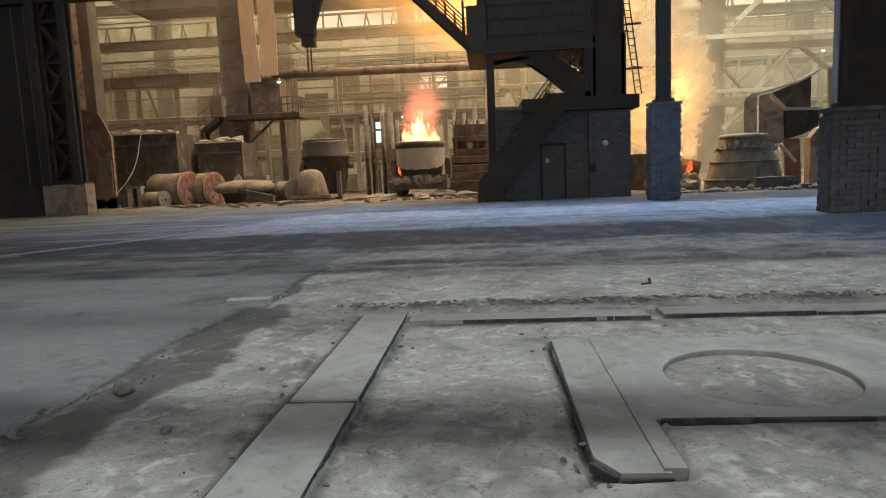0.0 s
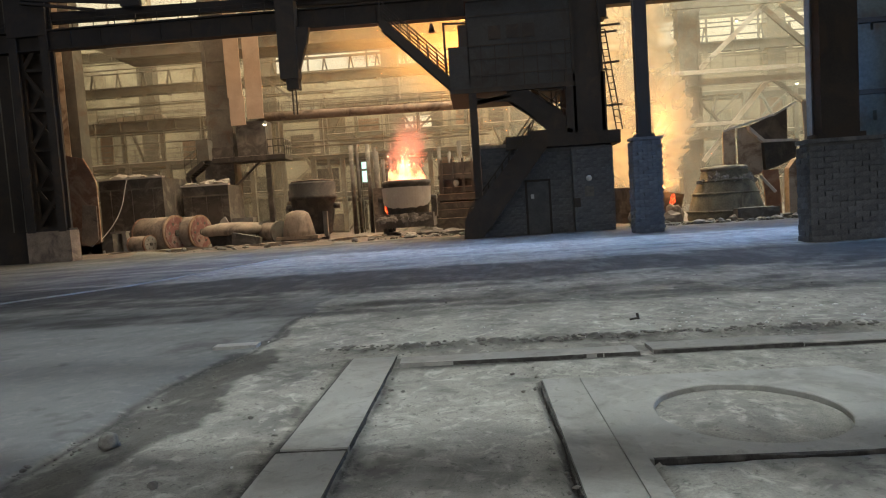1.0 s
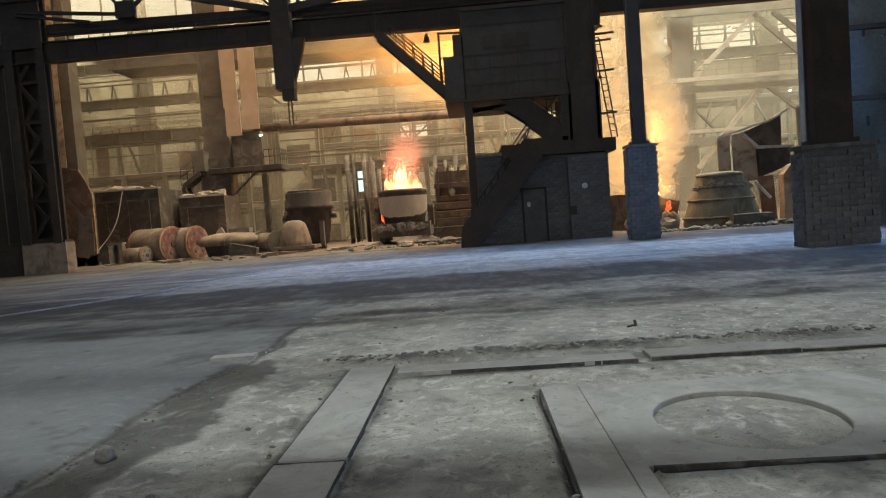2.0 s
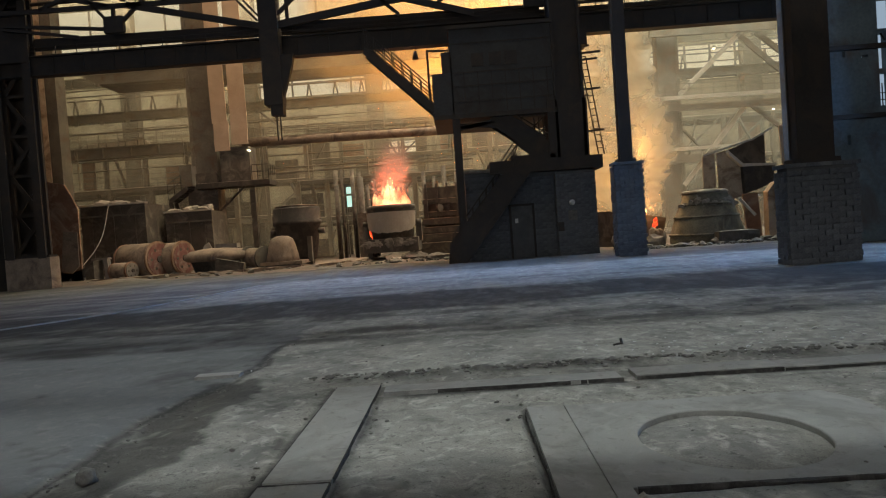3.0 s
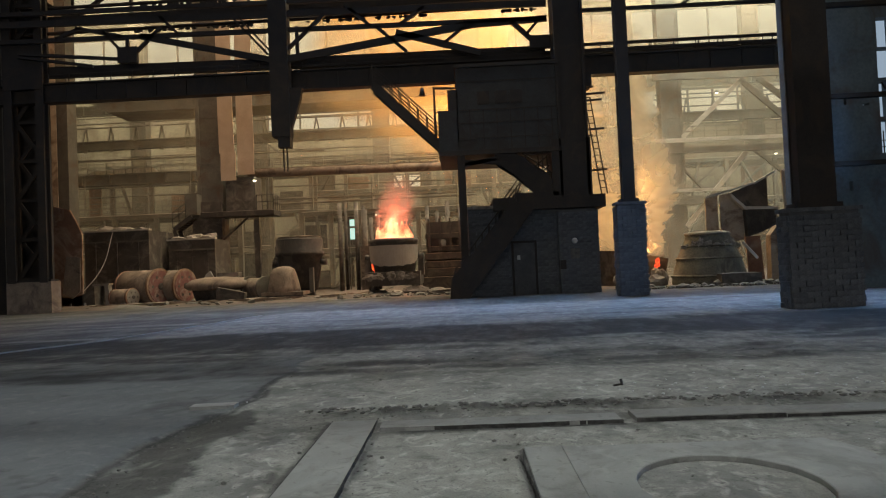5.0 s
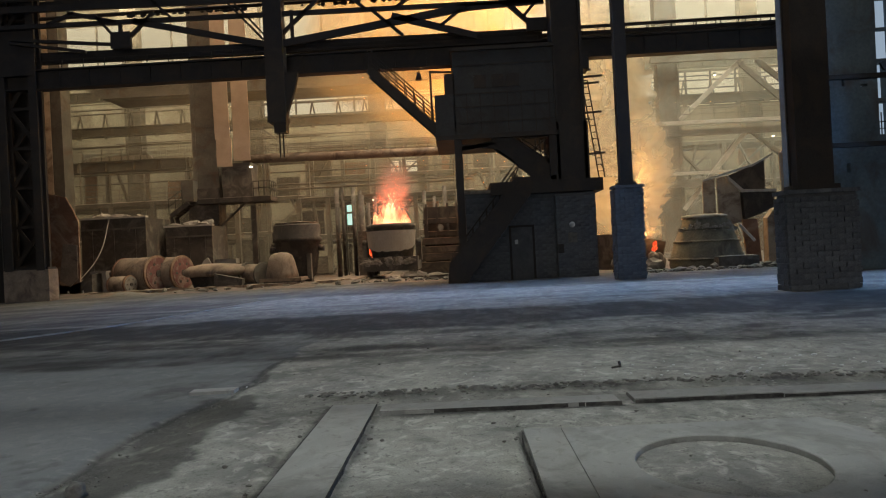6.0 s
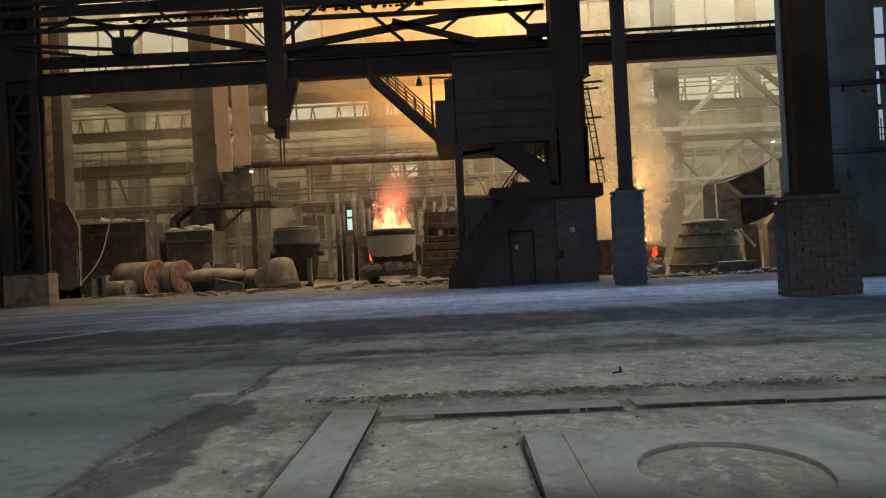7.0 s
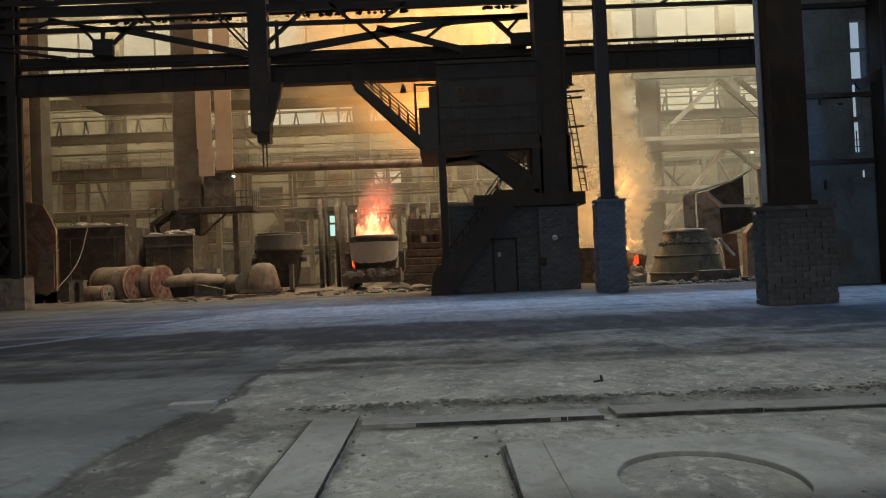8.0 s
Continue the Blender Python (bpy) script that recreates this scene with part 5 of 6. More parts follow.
plate_poly("hood_top", M_soot, shield, ((14.8, 4.55), (16.0, 5.0), (17.15, 5.45), (17.15, 3.8), (15.5, 3.85)), 34.0, 0.6)
plate_poly("sheet", M_sheet, shield, ((17.1, 5.6), (18.2, 5.75), (18.1, 3.3), (17.2, 3.4)), 32.3, 0.08)
plate_poly("stub", M_sheet, shield, ((16.1, -0.1), (17.2, -0.1), (17.2, 3.0), (16.5, 2.75), (16.15, 2.3)), 31.8, 0.5)
plate_poly("leaning_sheet", M_rust, shield, ((15.3, -0.1), (16.05, -0.1), (15.95, 2.3), (15.2, 2.3)), 32.4, 0.1, 0.04)
for p, q in (((13.5, 33.0, 4.42), (16.0, 33.0, 5.08)), ((16.0, 33.0, 5.05), (17.15, 33.0, 5.66)), ((17.15, 32.2, 5.6), (18.2, 32.2, 5.75))):
    barpart("edge_bar", M_dust, shield, p, q, 0.1, 0.1)

# the pit with glowing slag beside the slim pier
pit = thing("slag_runner", "dark slag runner with a glowing red mouth", "runner")
plate_poly("runner_side", M_ladle, pit, ((8.6, -0.1), (11.4, -0.1), (11.75, 1.35), (10.4, 1.65), (8.7, 1.9), (7.0, 1.9), (7.0, -0.1)), 34.0, 1.6)
for k, (x, z, r) in enumerate(((11.15, 1.25, 0.12), (11.05, 0.95, 0.1), (11.18, 1.05, 0.08), (11.0, 0.65, 0.12), (10.5, 1.75, 0.2), (10.15, 1.8, 0.15))):
    bm = B()
    lump(bm, x, 33.95, z, r, r * 0.6, r * 1.3, k, 0.5)
    part("glowing_slag", bm, M_ember if k < 4 else M_hot, pit, "glowing slag")
bm = B()
for k in range(8):
    lump(bm, 10.3 + 0.13 * math.sin(k * 2.1), 34.4, 1.9 + k * 0.1, 0.2 - 0.015 * k, 0.2, 0.32, k + 30, 0.5)
part("flames", bm, M_flame, pit, "small orange flames")["kind"] = "stuff"


def drum(x0, z, r, length, y, label, red=True):
    c = thing("roll_drum", label, "drum", "steel drums with red ends", at=(x0, y, z))
    d = Vector((math.cos(radians(-16)), math.sin(radians(-16)), 0))
    rodpart("barrel", M_brown, c, Vector((0, 0, 0)), d * length, r, 28)
    rodpart("rim", M_rust, c, d * length, d * (length + 0.12), r * 1.08, 28)
    rodpart("rim", M_rust, c, d * -0.12, Vector((0, 0, 0)), r * 1.02, 28)
    e = d * (length + 0.121)
    face = rodpart("end_face", M_red if red else M_conc, c, e, e + d * 0.03, r * 0.95, 28, None, "faded red round end face" if red else "dusty grey end face")
    rodpart("hub", M_ladle, face, e + d * 0.03, e + d * 0.08, r * 0.2, 14)
    s = Vector((-d.y, d.x, 0))
    for k in range(6):
        a = k * math.pi / 3
        o = e + (s * math.cos(a) + Vector((0, 0, 1)) * math.sin(a)) * r * 0.62
        rodpart("bolt_hole", M_ladle, face, o + d * 0.03, o + d * 0.045, r * 0.09, 10)
    boxpart("chock", M_hall, c, length * 0.3, length * 0.3 + 0.3, -r, r, -z - 0.05, -r * 0.75)
    return c


drum(-18.45, 1.0, 0.95, 2.1, 35.4, "large dusty steel drum with a faded red end")
drum(-17.2, 0.97, 0.92, 1.95, 36.1, "dusty steel drum with a faded red end beside another")
drum(-18.35, 0.5, 0.46, 1.0, 33.9, "small dusty grey wheel-ended roll on the bank", False)

# low dome-lidded tank, bell cover, pipes and frames on the bank
tank = thing("dome_lid", "low dusty domed lid lying on a dark base", "lid", at=(-13.0, 34.9, 0))
bm = B()
lathe(bm, [(1.65, 0.7), (1.84, 0.82), (1.82, 1.06), (1.5, 1.28), (0.7, 1.4), (0.001, 1.41)], seg=36, rough=0.01, squash=0.8)
part("dome", bm, M_brown, tank)
bm = B()
lathe(bm, [(1.2, -0.1), (1.3, 0.1), (1.5, 0.7), (0.001, 0.71)], seg=30, squash=0.8)
part("base", bm, M_soot, tank)
plate_poly("scrap_on_lid", M_dust, tank, ((-0.9, 1.3), (-0.3, 1.35), (-0.5, 1.75), (-0.75, 1.6)), 0, 0.1)
boxpart("block_on_lid", M_conc, tank, 0.0, 1.2, -0.3, 0.3, 1.36, 1.62, bev=0.04)
plate_poly("front_slab", M_ladle, tank, ((0.4, 0.0), (1.9, -0.1), (2.0, 0.5), (0.5, 0.85)), -1.7, 0.4)
bell = thing("bell_cover", "pale dusty bell-shaped cover standing on a plate", "cover", at=(-9.25, 34.6, 0))
bm = B()
lathe(bm, [(0.95, 0.30), (0.86, 0.7), (0.72, 1.35), (0.6, 1.65), (0.35, 1.8), (0.001, 1.84)], seg=28, rough=0.008)
part("cover", bm, M_brown, bell)
boxpart("plate", M_brown, bell, -1.0, 1.3, -1.0, 0.9, 0.25, 0.42, bev=0.03)
boxpart("skid", M_ladle, bell, -0.8, 1.1, -0.8, 0.7, -0.05, 0.25)
flange = thing("flanged_pipe", "short dusty flanged pipe lying on the bank", "pipe", at=(-11.2, 34.9, 0.72))
rodpart("pipe_body", M_brown, flange, (0, 0, 0), (0.9, -0.5, -0.05), 0.55, 22)
rodpart("flange", M_hall, flange, (0.9, -0.5, -0.05), (1.0, -0.56, -0.05), 0.66, 22)
rodpart("flange", M_hall, flange, (-0.1, 0.06, 0), (0, 0, 0), 0.68, 22)
boxpart("chock", M_ladle, flange, -0.2, 0.9, -0.6, 0.4, -0.8, -0.45)
frames = thing("saddle_frame", "dusty steel saddle frame with splayed legs", "frame", at=(-19.0, 33.6, 0))
for a, b in ((-0.36, -0.28), (0.36, 0.26)):
    plate_poly("leg", M_conc, frames, ((a - 0.14, -0.05), (a + 0.14, -0.05), (b + 0.1, 1.2), (b - 0.1, 1.2)), 0, 0.35)
boxpart("cross_beam", M_conc, frames, -0.5, 0.42, -0.02, 0.4, 1.2, 1.3, bev=0.03)
for k, (x, h) in enumerate(((-17.9, 0.9), (-17.3, 1.0))):
    t = thing("upright_plate", "narrow dusty steel plate standing on the bank", "plate", at=(x - 0.4, 34.4, 0))
    plate_poly("blade", M_rust if k else M_brown, t, ((-0.3, -0.05), (0.25, -0.05), (0.2, h * 0.7), (0.05, h), (-0.15, h * 0.9)), 0, 0.15)
cradle = thing("curved_cradle", "dark curved steel cradle with pale edges", "cradle", at=(-20.4, 33.0, 0))
bm = B()
n = 18
ring = []
for i in range(n + 1):
    u = -1 + 2 * i / n
    z = 0.62 + 0.55 * u * u
    ring.append([bm.verts.new((u * 1.35, y, zz)) for y, zz in ((0, -0.05), (0, z), (0.9, z), (0.9, -0.05))])
for a, b in zip(ring, ring[1:]):
    for k in range(4):
        bm.faces.new((a[k], b[k], b[(k + 1) % 4], a[(k + 1) % 4]))
bm.faces.new(ring[0]), bm.faces.new(ring[-1][::-1])
part("body", bm, M_ladle, cradle)
for x in (-0.85, 0.0, 0.8):
    boxpart("peg", M_dust, cradle, x, x + 0.09, -0.06, 0, 0.05, 0.32)
rustpanel = thing("rusty_panel", "tall rounded rusty steel panel standing upright", "panel")
plate_poly("sheet", M_rust, rustpanel, ((-21.4, -0.05), (-19.7, -0.05), (-19.66, 4.0), (-19.95, 4.7), (-20.3, 5.35), (-21.3, 5.6)), 33.0, 0.12)
plate_poly("patch", M_brown, rustpanel, ((-20.75, 0.9), (-20.2, 0.55), (-19.78, 0.95), (-19.75, 2.75), (-20.5, 2.85)), 32.93, 0.06, 0, "paler worn patch plate")

# dark boxes with dusty tops behind the drums
for x0, x1, y0, y1, z1, lab in ((-21.8, -17.9, 36.8, 40, 4.35, "dark steel bin with a dusty top full of scrap"), (-17.5, -14.6, 38.5, 41, 3.75, "dark low steel bin with a dusty rim")):
    b = thing("scrap_bin", lab, "bin", "dark steel bins")
    bm = B()
    box(bm, x0, x1, y0, y1, -0.1, z1)
    part("body", bevelled(bm, 0.05), M_ladle, b)
    boxpart("rim", M_dust, b, x0 - 0.08, x1 + 0.08, y0 - 0.1, y0 + 0.25, z1 + 0.002, z1 + 0.1, bev=0.03)
    boxpart("rim_band", M_hall, b, x0 - 0.04, x1 + 0.04, y0 - 0.06, y0, z1 - 0.65, z1 - 0.55)
    rng = random.Random(int(x0))
    for k in range(7):
        bm = B()
        lump(bm, rng.uniform(x0 + 0.3, x1 - 0.3), y0 + rng.uniform(0.4, 1.0), z1 + 0.1, rng.uniform(0.2, 0.6), 0.3, rng.uniform(0.1, 0.3), k, 0.6)
        part("scrap", bm, M_conc, b, "dusty scrap")
    for k in range(3):
        x = x0 + (k + 0.5) * (x1 - x0) / 3
        boxpart("rib", M_ladle, b, x - 0.05, x + 0.05, y0 - 0.06, y0, 0, z1 - 0.66)
cable = bpy.data.curves.new("slack_cable", "CURVE")
cable.dimensions, cable.bevel_depth = "3D", 0.025
sp = cable.splines.new("BEZIER")
sp.bezier_points.add(2)
for b, p in zip(sp.bezier_points, ((-19.9, 36.5, 4.3), (-20.1, 35.6, 2.2), (-21.0, 34.6, 0.5))):
    b.co, b.handle_left_type, b.handle_right_type = p, "AUTO", "AUTO"
cable.materials.append(M_dust)
tagged(new("slack_cable", cable), "thin pale cable hanging slack from a bin", "cable")

# lengthwise rubble on the bank and round the pots
rub = bpy.data.meshes.new("rubble")
bm = B()
rng = random.Random(11)
for k in range(420):
    if k < 190:
        x, y = rng.uniform(-20, 0.5), 31.4 + abs(rng.gauss(0, 1.6))
    else:
        x, y = rng.uniform(7.8, 17.5), 28.3 + abs(rng.gauss(0, 1.3))
    s = 0.05 + 0.16 * rng.random() ** 3
    lump(bm, x, y, s * 0.4, s * rng.uniform(0.8, 1.8), s, s * rng.uniform(0.4, 0.9), k, 0.6, 1)
tagged(part("rubble", bm, M_rubble), "scattered dusty rubble and slag lumps on the bank", "rubble", kind="stuff")
for k, (x, y, sx, sz) in enumerate(((-1.9, 34.6, 0.7, 0.28), (-2.9, 33.9, 0.4, 0.16), (-0.6, 33.5, 0.8, 0.2), (8.9, 32.5, 0.5, 0.5), (9.7, 32.2, 0.6, 0.4), (10.4, 31.8, 0.5, 0.35), (9.2, 31.2, 0.35, 0.25), (10.9, 33.0, 0.4, 0.6))):
    bm = B()
    lump(bm, x, y, sz * 0.6, sx, sx * 0.6, sz, k + 50, 0.5)
    tagged(part("slag_mound", bm, M_conc if k % 2 else M_ladle), "rough heap of cooled slag on the ground", "slag", "slag heaps")


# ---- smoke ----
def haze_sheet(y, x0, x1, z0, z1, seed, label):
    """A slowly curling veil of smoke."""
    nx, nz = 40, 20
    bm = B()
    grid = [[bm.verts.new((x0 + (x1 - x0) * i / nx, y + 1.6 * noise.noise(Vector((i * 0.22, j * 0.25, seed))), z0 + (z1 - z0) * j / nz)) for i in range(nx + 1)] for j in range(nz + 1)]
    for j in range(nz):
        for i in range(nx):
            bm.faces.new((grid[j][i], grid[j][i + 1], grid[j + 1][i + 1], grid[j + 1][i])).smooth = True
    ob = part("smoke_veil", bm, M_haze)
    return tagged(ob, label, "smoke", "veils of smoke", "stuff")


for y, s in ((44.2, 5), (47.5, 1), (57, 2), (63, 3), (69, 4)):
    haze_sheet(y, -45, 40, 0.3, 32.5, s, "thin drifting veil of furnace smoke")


def smoke_bank(name, path, mat, layers, deep, seed, label, fade=1.0, reach=1.6):
    """Billowing smoke along a rising path of (x, y, z, width): curled layers whose density thins out at a ragged edge."""
    x0, x1 = min(p[0] - reach * p[3] for p in path), max(p[0] + reach * p[3] for p in path)
    z0, z1 = path[0][2] - 0.2, path[-1][2] + 0.5 * path[-1][3]
    bm = B()
    cell = max((x1 - x0) / 56, (z1 - z0) / 90, 0.05)
    nx, nz = int((x1 - x0) / cell) + 1, int((z1 - z0) / cell) + 1
    dens = []
    for k in range(layers):
        off = deep * ((k + 0.5) / layers - 0.5)
        grid = []
        for j in range(nz + 1):
            row = []
            for i in range(nx + 1):
                x, z = x0 + (x1 - x0) * i / nx, z0 + (z1 - z0) * j / nz
                u = next((m for m in range(len(path) - 1) if z <= path[m + 1][2]), len(path) - 2)
                a, b = path[u], path[u + 1]
                f = min(max((z - a[2]) / max(b[2] - a[2], 0.01), 0), 1)
                cx, cy, w = (a[q] + (b[q] - a[q]) * f for q in (0, 1, 3))
                p = Vector((x, z, seed * 7.3 + k * 1.9)) / w
                warp = 0.55 * noise.noise(p * 1.1) + 0.35 * noise.noise(p * 2.3) + 0.22 * abs(noise.noise(p * 4.9))
                d = abs(x - cx) / w + warp
                edge = min(max((1.0 - d) / 0.42, 0), 1)
                lift = min(max((z - z0) / (0.5 * path[0][3] + 0.1), 0), 1) * min(max((z1 - z) / (fade * path[-1][3] + 0.1), 0), 1)
                dens.append(edge * edge * (3 - 2 * edge) * lift)
                row.append(bm.verts.new((x, cy + off + 0.15 * w * warp, z)))
            grid.append(row)
        for j in range(nz):
            for i in range(nx):
                bm.faces.new((grid[j][i], grid[j][i + 1], grid[j + 1][i + 1], grid[j + 1][i])).smooth = True
    ob = part(name, bm, mat)
    ob.data.attributes.new("smokiness", "FLOAT", "POINT").data.foreach_set("value", dens)
    return tagged(ob, label, "smoke", "", "stuff")


smoke_bank("smoke_plume", ((11.3, 34.7, 1.7, 0.45), (11.15, 34.8, 2.8, 0.6), (11.7, 34.9, 4.6, 1.1), (11.5, 35.0, 6.5, 1.3), (11.0, 35.2, 8.2, 1.5), (10.4, 35.4, 10.5, 1.5), (10.2, 35.6, 14, 1.8)), M_plume, 4, 1.6, 1, "warm-lit smoke plume rising from the slag runner")
smoke_bank("ladle_smoke", ((-3.35, 37.5, 3.2, 0.95), (-3.3, 37.6, 4.3, 1.2), (-3.1, 37.8, 5.4, 1.2), (-2.9, 38.2, 6.6, 1.0)), M_fume, 4, 1.6, 7, "pinkish smoke rising over the ladle")
smoke_bank("furnace_smoke", ((2.0, 46.0, 9.0, 4.0), (0.0, 46.2, 12.5, 7.0), (-3.5, 46.6, 16.0, 9.5), (-4.0, 47.0, 22, 11.0), (-4.0, 47.5, 30, 12.0)), M_bank, 5, 4.0, 17, "orange-lit smoke rolling up from the furnace mouth")
smoke_bank("pit_smoke", ((9.2, 37.5, 1.6, 1.3), (9.2, 38.0, 4.0, 1.6), (9.2, 38.5, 7.0, 1.9), (9.0, 39, 11, 2.1), (8.8, 39.5, 16, 2.6)), M_plume, 4, 1.8, 29, "glowing orange smoke bank behind the slim pier")


# ---- steel plates in the floor ----
def floor_plate(name, x0, x1, y0, y1, top, label, turn=0.0, thick=0.05, tilt=0.0):
    t = thing(name, label, "floor plate", "steel plates laid in the floor", at=((x0 + x1) / 2, (y0 + y1) / 2, top - thick))
    bm = B()
    hx, hy = (x1 - x0) / 2, (y1 - y0) / 2
    box(bm, -hx, hx, -hy, hy, 0, thick)
    bevelled(bm, 0.006)
    ob = part("plate", bm, M_plate, t)
    t.rotation_euler = (radians(tilt), 0, radians(turn))
    return t


floor_plate("strip_plate", -0.605, -0.172, 3.185, 5.59, 0.004, "long worn steel plate set in the concrete floor")
floor_plate("strip_plate", -0.62, -0.18, 0.3, 3.17, -0.004, "long dusty steel plate with a lip at its joint")
floor_plate("cross_plate", -0.1, 2.13, 5.24, 5.52, 0.012, "narrow steel plate laid across, edge slightly lifted", 0.4)
floor_plate("cross_plate", 2.27, 3.62, 5.29, 5.59, 0.018, "narrow steel plate laid across beside a gap", 0.2)
floor_plate("cross_plate", 3.63, 5.6, 5.28, 5.57, 0.010, "narrow steel plate half buried in dust")
floor_plate("loose_plate", -2.38, -1.88, 6.38, 6.56, 0.036, "small loose steel plate on the cracked slab", 3, 0.04)


def cover():
    """The wide plate with a round sunken cover and a tongue along one side."""
    c = thing("cover_plate", "wide worn steel floor plate with a sunken round cover", "floor plate", at=(0, 0, 0))
    top, low = 0.0, -0.10
    ox, oy, r = 2.42, 3.56, 0.59
    outline = [(1.565, 2.82), (3.62, 2.82), (3.66, 4.2), (3.52, 4.50), (1.565, 4.50)]
    # ring of quads between the circle and the outline of the plate
    n = 96
    bm = B()

    def edge_at(a):
        d = Vector((math.cos(a), math.sin(a)))
        best = 99
        for (x1, y1), (x2, y2) in zip(outline, outline[1:] + outline[:1]):
            e = Vector((x2 - x1, y2 - y1))
            det = d.x * -e.y + d.y * e.x
            if abs(det) < 1e-9:
                continue
            wx, wy = x1 - ox, y1 - oy
            t, s = (wx * -e.y + wy * e.x) / det, (d.x * wy - d.y * wx) / det
            if t > 0 and -1e-6 <= s <= 1 + 1e-6:
                best = min(best, t)
        return ox + d.x * best, oy + d.y * best

    angles = sorted({2 * math.pi * i / n for i in range(n)} | {math.atan2(y - oy, x - ox) % (2 * math.pi) for x, y in outline})
    loops = []
    for a in angles:
        ex, ey = edge_at(a)
        k = 1 + 0.012 * noise.noise(Vector((math.cos(a) * 4, math.sin(a) * 4, 1)))
        cx, cy = ox + r * k * math.cos(a), oy + r * k * math.sin(a)
        loops.append([bm.verts.new(p) for p in ((cx, cy, low), (cx, cy, top - 0.006), (cx + 0.008 * math.cos(a), cy + 0.008 * math.sin(a), top), (ex - 0.006 * math.cos(a), ey - 0.006 * math.sin(a), top), (ex, ey, top - 0.006), (ex, ey, low))])
    for i in range(len(loops)):
        a, b = loops[i], loops[(i + 1) % len(loops)]
        for k in range(5):
            bm.faces.new((a[k], a[k + 1], b[k + 1], b[k]))
    part("plate", bm, M_plate, c)
    bm = B()
    pts = [(1.165, 2.34), (1.26, 2.17), (1.49, 2.17), (1.50, 2.5), (1.50, 4.5), (1.165, 4.5)]
    vs = [bm.verts.new((x, y, z)) for z in (low, top + 0.006) for x, y in pts]
    m = len(pts)
    bm.faces.new(vs[m - 1::-1]), bm.faces.new(vs[m:])
    for i in range(m):
        bm.faces.new((vs[i], vs[(i + 1) % m], vs[m + (i + 1) % m], vs[m + i]))
    part("side_tongue", bevelled(bm, 0.008), M_plate, c, "raised steel tongue with a cut corner")
    bm = B()
    box(bm, 1.46, 1.568, 2.19, 4.44, low, top + 0.02)
    bevelled(bm, 0.012)
    part("weld_ridge", bm, M_plate, c, "low dusty ridge along the tongue")
    bm = B()
    lathe(bm, [(0.6, -0.1), (0.6, -0.045), (0.56, -0.040), (0.3, -0.032), (0.001, -0.03)], ox, oy, 48, 0.004)
    part("round_cover", bm, M_floor, c, "rough concrete-filled round cover")


cover()

def joint(p, q, w, z, seed, lift=0.0):
    """A ragged black strip that stands in for the shaded gap along a plate."""
    p, q = Vector((*p, z)), Vector((*q, z))
    n = max(8, int((q - p).length / 0.025))
    side = (q - p).normalized().cross(Vector((0, 0, 1)))
    bm = B()
    rows = []
    for i in range(n + 1):
        e = p.lerp(q, i / n)
        a = w * (0.6 + 0.8 * noise.noise(e * 3 + Vector((seed, 0, 0))) + 0.35 * noise.noise(e * 17))
        a = max(a, 0.003)
        rows.append([bm.verts.new(v) for v in (e, e + side * a * 0.6 + Vector((0, 0, 0.002 + lift)), e + side * a, e + side * a - Vector((0, 0, 0.05)), e - Vector((0, 0, 0.05)))])
    for a, b in zip(rows, rows[1:]):
        for k in range(4):
            bm.faces.new((a[k], a[k + 1], b[k + 1], b[k]))
    return tagged(part("soot_joint", bm, M_gap), "black strip in place of the gap beside a steel plate", "joint", "soot-packed joints", "stuff")


for k, (p, q, w, z) in enumerate((((-0.172, 3.2), (-0.172, 5.6), 0.014, 0.003), ((-0.18, 0.3), (-0.18, 3.17), 0.016, -0.004), ((-0.605, 5.6), (-0.605, 3.2), 0.022, 0.003), ((-0.62, 3.17), (-0.62, 0.3), 0.022, -0.004),
                                   ((-0.1, 5.24), (0.9, 5.245), 0.012, 0.012), ((0.9, 5.245), (2.14, 5.255), 0.04, 0.012), ((2.27, 5.288), (3.62, 5.29), 0.04, 0.01), ((3.63, 5.28), (5.6, 5.28), 0.03, 0.0), ((-0.62, 3.165), (-0.172, 3.165), 0.022, 0.0),
                                   ((1.165, 4.5), (1.165, 2.34), 0.024, -0.016), ((1.165, 2.34), (1.26, 2.17), 0.03, -0.016), ((1.26, 2.17), (1.5, 2.17), 0.035, -0.016), ((1.6, 2.815), (4.4, 2.80), 0.05, 0.008))):
    joint(p, q, w, z, k)

# pale rail sunk in the dark floor beyond the slab
rail_way = [(-11.6, 9.4), (-9.6, 12.4), (-8.1, 14.75), (-7.3, 17.5), (-6.4, 21.6)]
sunk = thing("sunken_rail", "thin worn steel rail sunk in the dark floor", "rail")
for (xa, ya), (xb, yb) in zip(rail_way, rail_way[1:]):
    barpart("rail_length", M_plate, sunk, (xa, ya, 0.0), (xb, yb, 0.0), 0.07, 0.05)

# stones, chips and grit
rng = random.Random(21)
for x, y, s in ((-1.87, 3.45, 0.075), (-2.12, 2.72, 0.03), (-2.2, 2.75, 0.02), (-1.2, 2.75, 0.03), (0.05, 2.45, 0.02), (1.08, 2.28, 0.02), (1.02, 2.35, 0.016), (-1.05, 3.9, 0.02), (3.2, 3.2, 0.02), (2.95, 3.0, 0.02)):
    bm = B()
    lump(bm, 0, 0, s * 0.45, s, s * 0.8, s * 0.75, rng.randint(0, 99), 0.4, 3, True)
    ob = part("stone", bm, M_grit)
    ob.location = (x, y, -0.018)
    tagged(ob, "rough grey stone lying on the concrete floor", "stone", "loose stones")
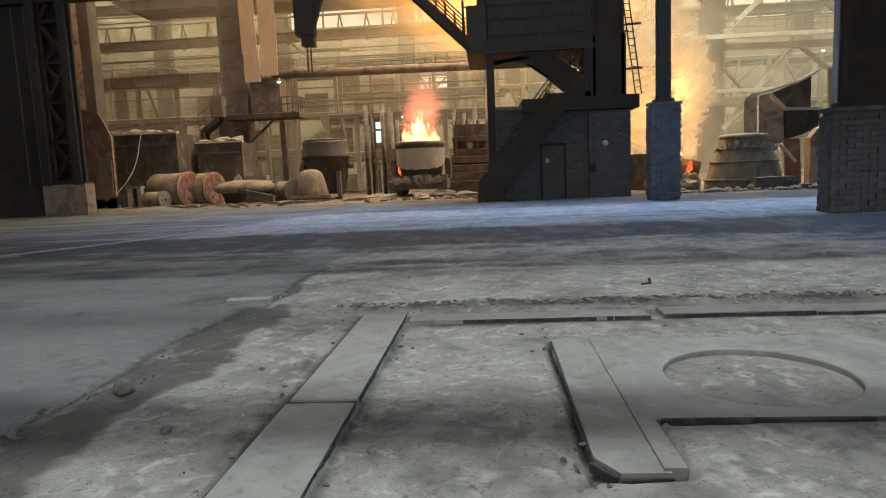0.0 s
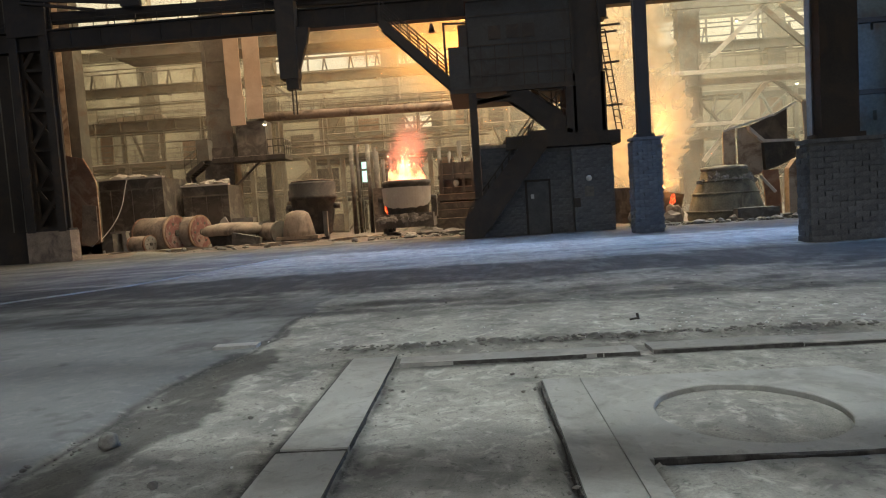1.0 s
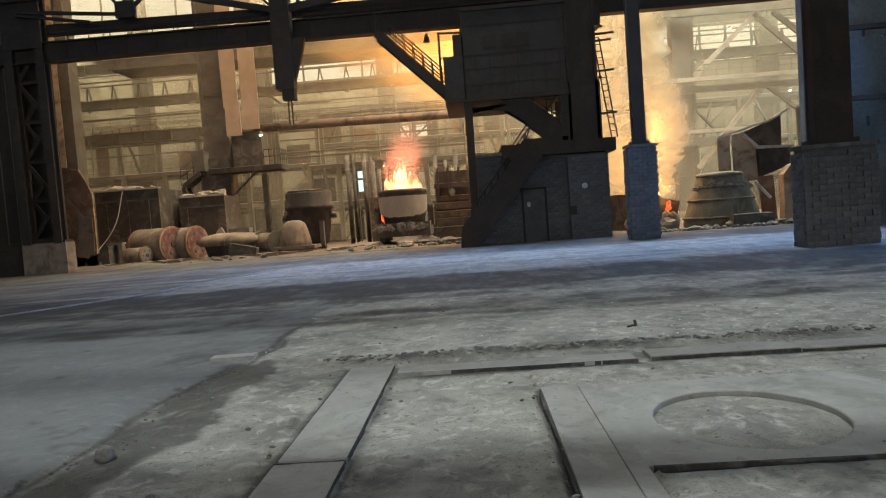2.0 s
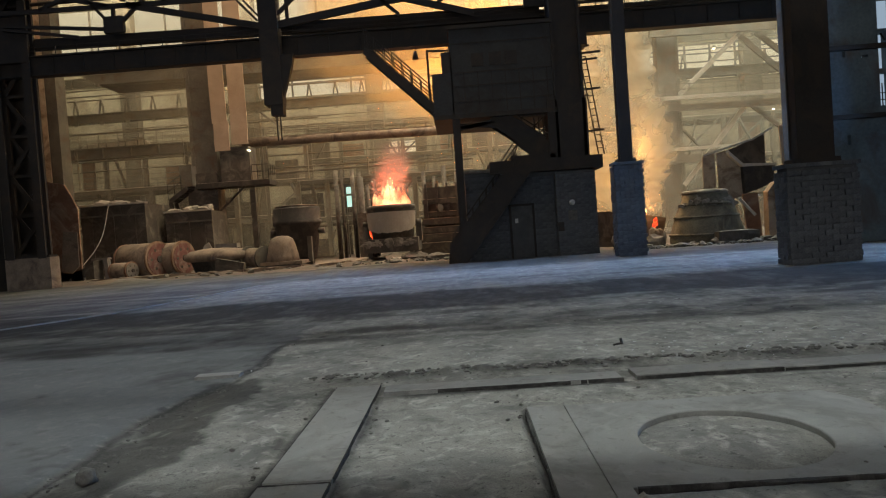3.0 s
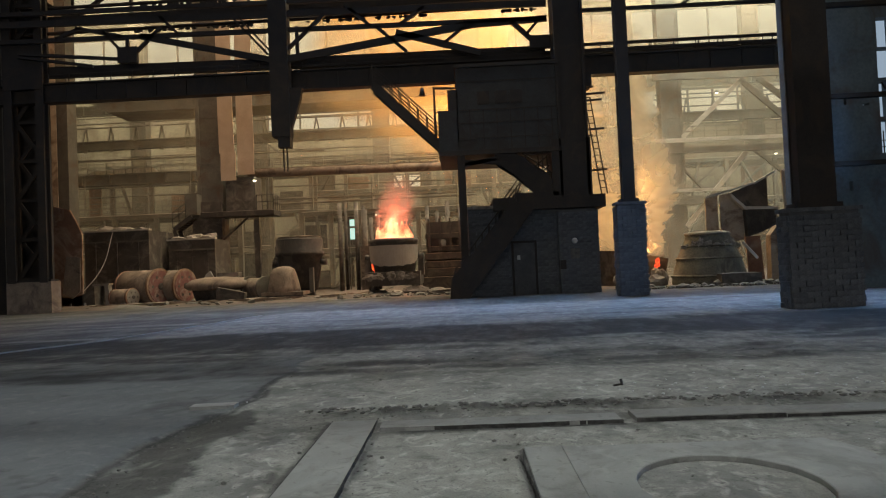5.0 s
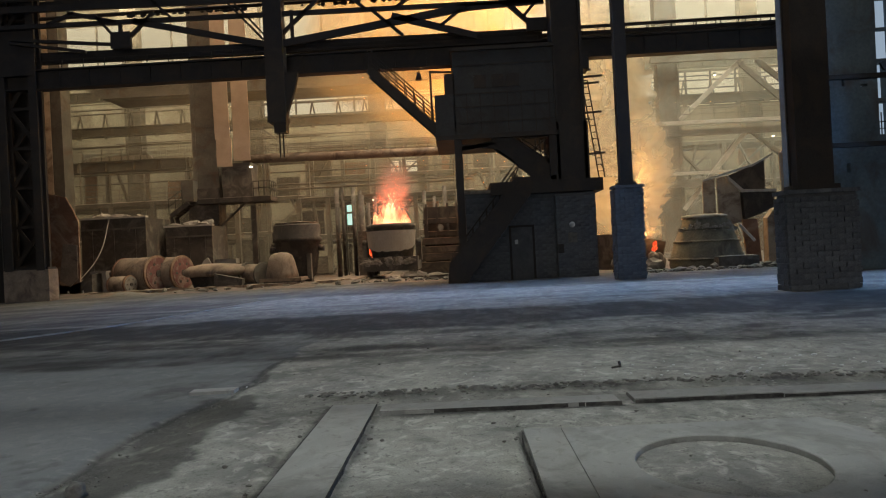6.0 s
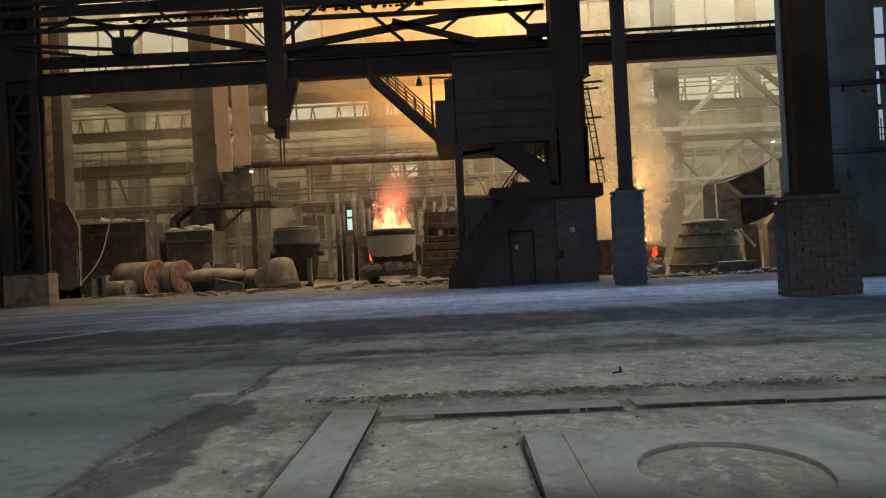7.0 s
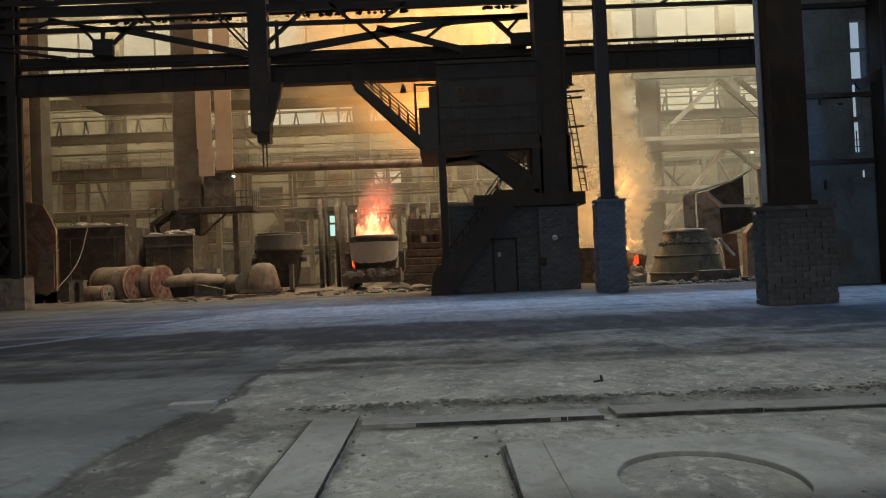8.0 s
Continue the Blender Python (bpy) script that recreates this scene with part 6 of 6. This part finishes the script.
bent = thing("bent_scrap", "small dark bent piece of scrap metal on the floor", "scrap", at=(2.5, 6.79, 0.02))
barpart("arm", M_steel, bent, (-0.09, 0, 0.0), (0.01, 0, 0.015), 0.025, 0.02)
barpart("arm", M_steel, bent, (0.01, 0, 0.0), (0.0, 0.01, 0.07), 0.022, 0.022)
bm = B()
for k in range(90):
    x, y = (rng.gauss(3.6, 1.3), rng.gauss(6.7, 0.35)) if k < 60 else (rng.uniform(-4, 5), rng.uniform(1.8, 9))
    s = rng.uniform(0.005, 0.013) if k > 6 else 0.02
    lump(bm, x, y, s * 0.5 - 0.012, s * rng.uniform(0.8, 2), s, s * 0.7, k, 0.5, 1)
tagged(part("pale_chips", bm, M_chip), "scattered pale chips of lime on the floor", "chips", kind="stuff")
bm = B()
for k in range(1600):
    u = rng.random()
    if u < 0.35:
        x, y = rng.uniform(-1.2, 6.5), 6.02 + rng.gauss(0, 0.12)
    elif u < 0.6:
        y = rng.uniform(1.5, 8.5)
        x = -2.15 + 0.03 * (y - 4) + rng.gauss(0, 0.16)
    elif u < 0.75:
        y = rng.uniform(2.0, 5.5)
        x = rng.choice((-0.66, -0.12, 1.1)) + rng.gauss(0, 0.05)
    else:
        x, y = rng.uniform(-5, 6), rng.uniform(1.5, 11)
    s = 0.003 + 0.016 * rng.random() ** 5
    lump(bm, x, y, s * 0.4 - 0.024 * max(0, min(1, (8 - y) / 1.5)), s * rng.uniform(0.8, 1.8), s, s * 0.7, k, 0.5, 1)
for k in range(420):
    x, y = rng.uniform(-1.0, 6.5), 6.05 + rng.gauss(0, 0.08)
    s = rng.uniform(0.008, 0.03)
    lump(bm, x, y, s * 0.3, s * rng.uniform(0.8, 2.0), s, s * 0.6, k, 0.6, 1)
tagged(part("floor_grit", bm, M_grit), "scattered grit and crumbled concrete on the floor", "grit", kind="stuff")


# ---- bricks of the piers and the substation ----
def brick_mesh(w, d, h):
    bm = B()
    box(bm, 0, w, 0, d, 0, h)
    for v in bm.verts:
        v.co += Vector((random.uniform(-1, 1), random.uniform(-1, 1), random.uniform(-1, 1))) * 0.014
    bevelled(bm, 0.016)
    me = bpy.data.meshes.new("brick")
    bm.to_mesh(me)
    bm.free()
    me.materials.append(M_brick)
    return me


def lay(parent, x0, x1, z0, z1, y, w, h, d, meshes, turn=0):
    """Courses of bricks on an upright face: along x at y, or turned along y at x0."""
    z, row = z0, 0
    while z + h * 0.6 < z1:
        u = x0 - (row % 2) * w * 0.5
        while u < x1 - 0.02:
            a, b = max(u, x0), min(u + w, x1)
            if b - a > 0.06:
                ob = new("brick", random.choice(meshes))
                ob.parent = parent
                ob.scale = ((b - a - 0.007) / w, 1, (min(h, z1 - z) - 0.007) / h)
                jut = random.uniform(-0.014, 0.012)
                if turn:
                    ob.location, ob.rotation_euler = (y + jut, b, z), (0, 0, radians(-90))
                else:
                    ob.location = (a, y + jut, z)
            u += w
        z, row = z + h, row + 1


small = [brick_mesh(0.36, 0.1, 0.14) for k in range(5)]
lay(pier_near, 9.03, 10.86, 0, 2.46, 15.78, 0.36, 0.14, 0.1, small)
lay(pier_near, 15.85, 16.4, 0, 2.46, 9.01, 0.36, 0.14, 0.1, small, 1)
lay(pier_far, 6.8, 7.92, 0, 3.56, 24.28, 0.36, 0.14, 0.1, small)
lay(pier_far, 24.35, 25.0, 0, 3.56, 6.78, 0.36, 0.14, 0.1, small, 1)
lay(house, 5.08, 6.85, 0, 3.7, 28.06, 0.36, 0.14, 0.1, small)
lay(house, 1.05, 2.95, 0, 3.98, 28.56, 0.36, 0.14, 0.1, small)
lay(house, 4.1, 5.08, 0, 3.7, 28.56, 0.36, 0.14, 0.1, small)
lay(house, 2.95, 4.1, 2.45, 3.7, 28.56, 0.36, 0.14, 0.1, small)
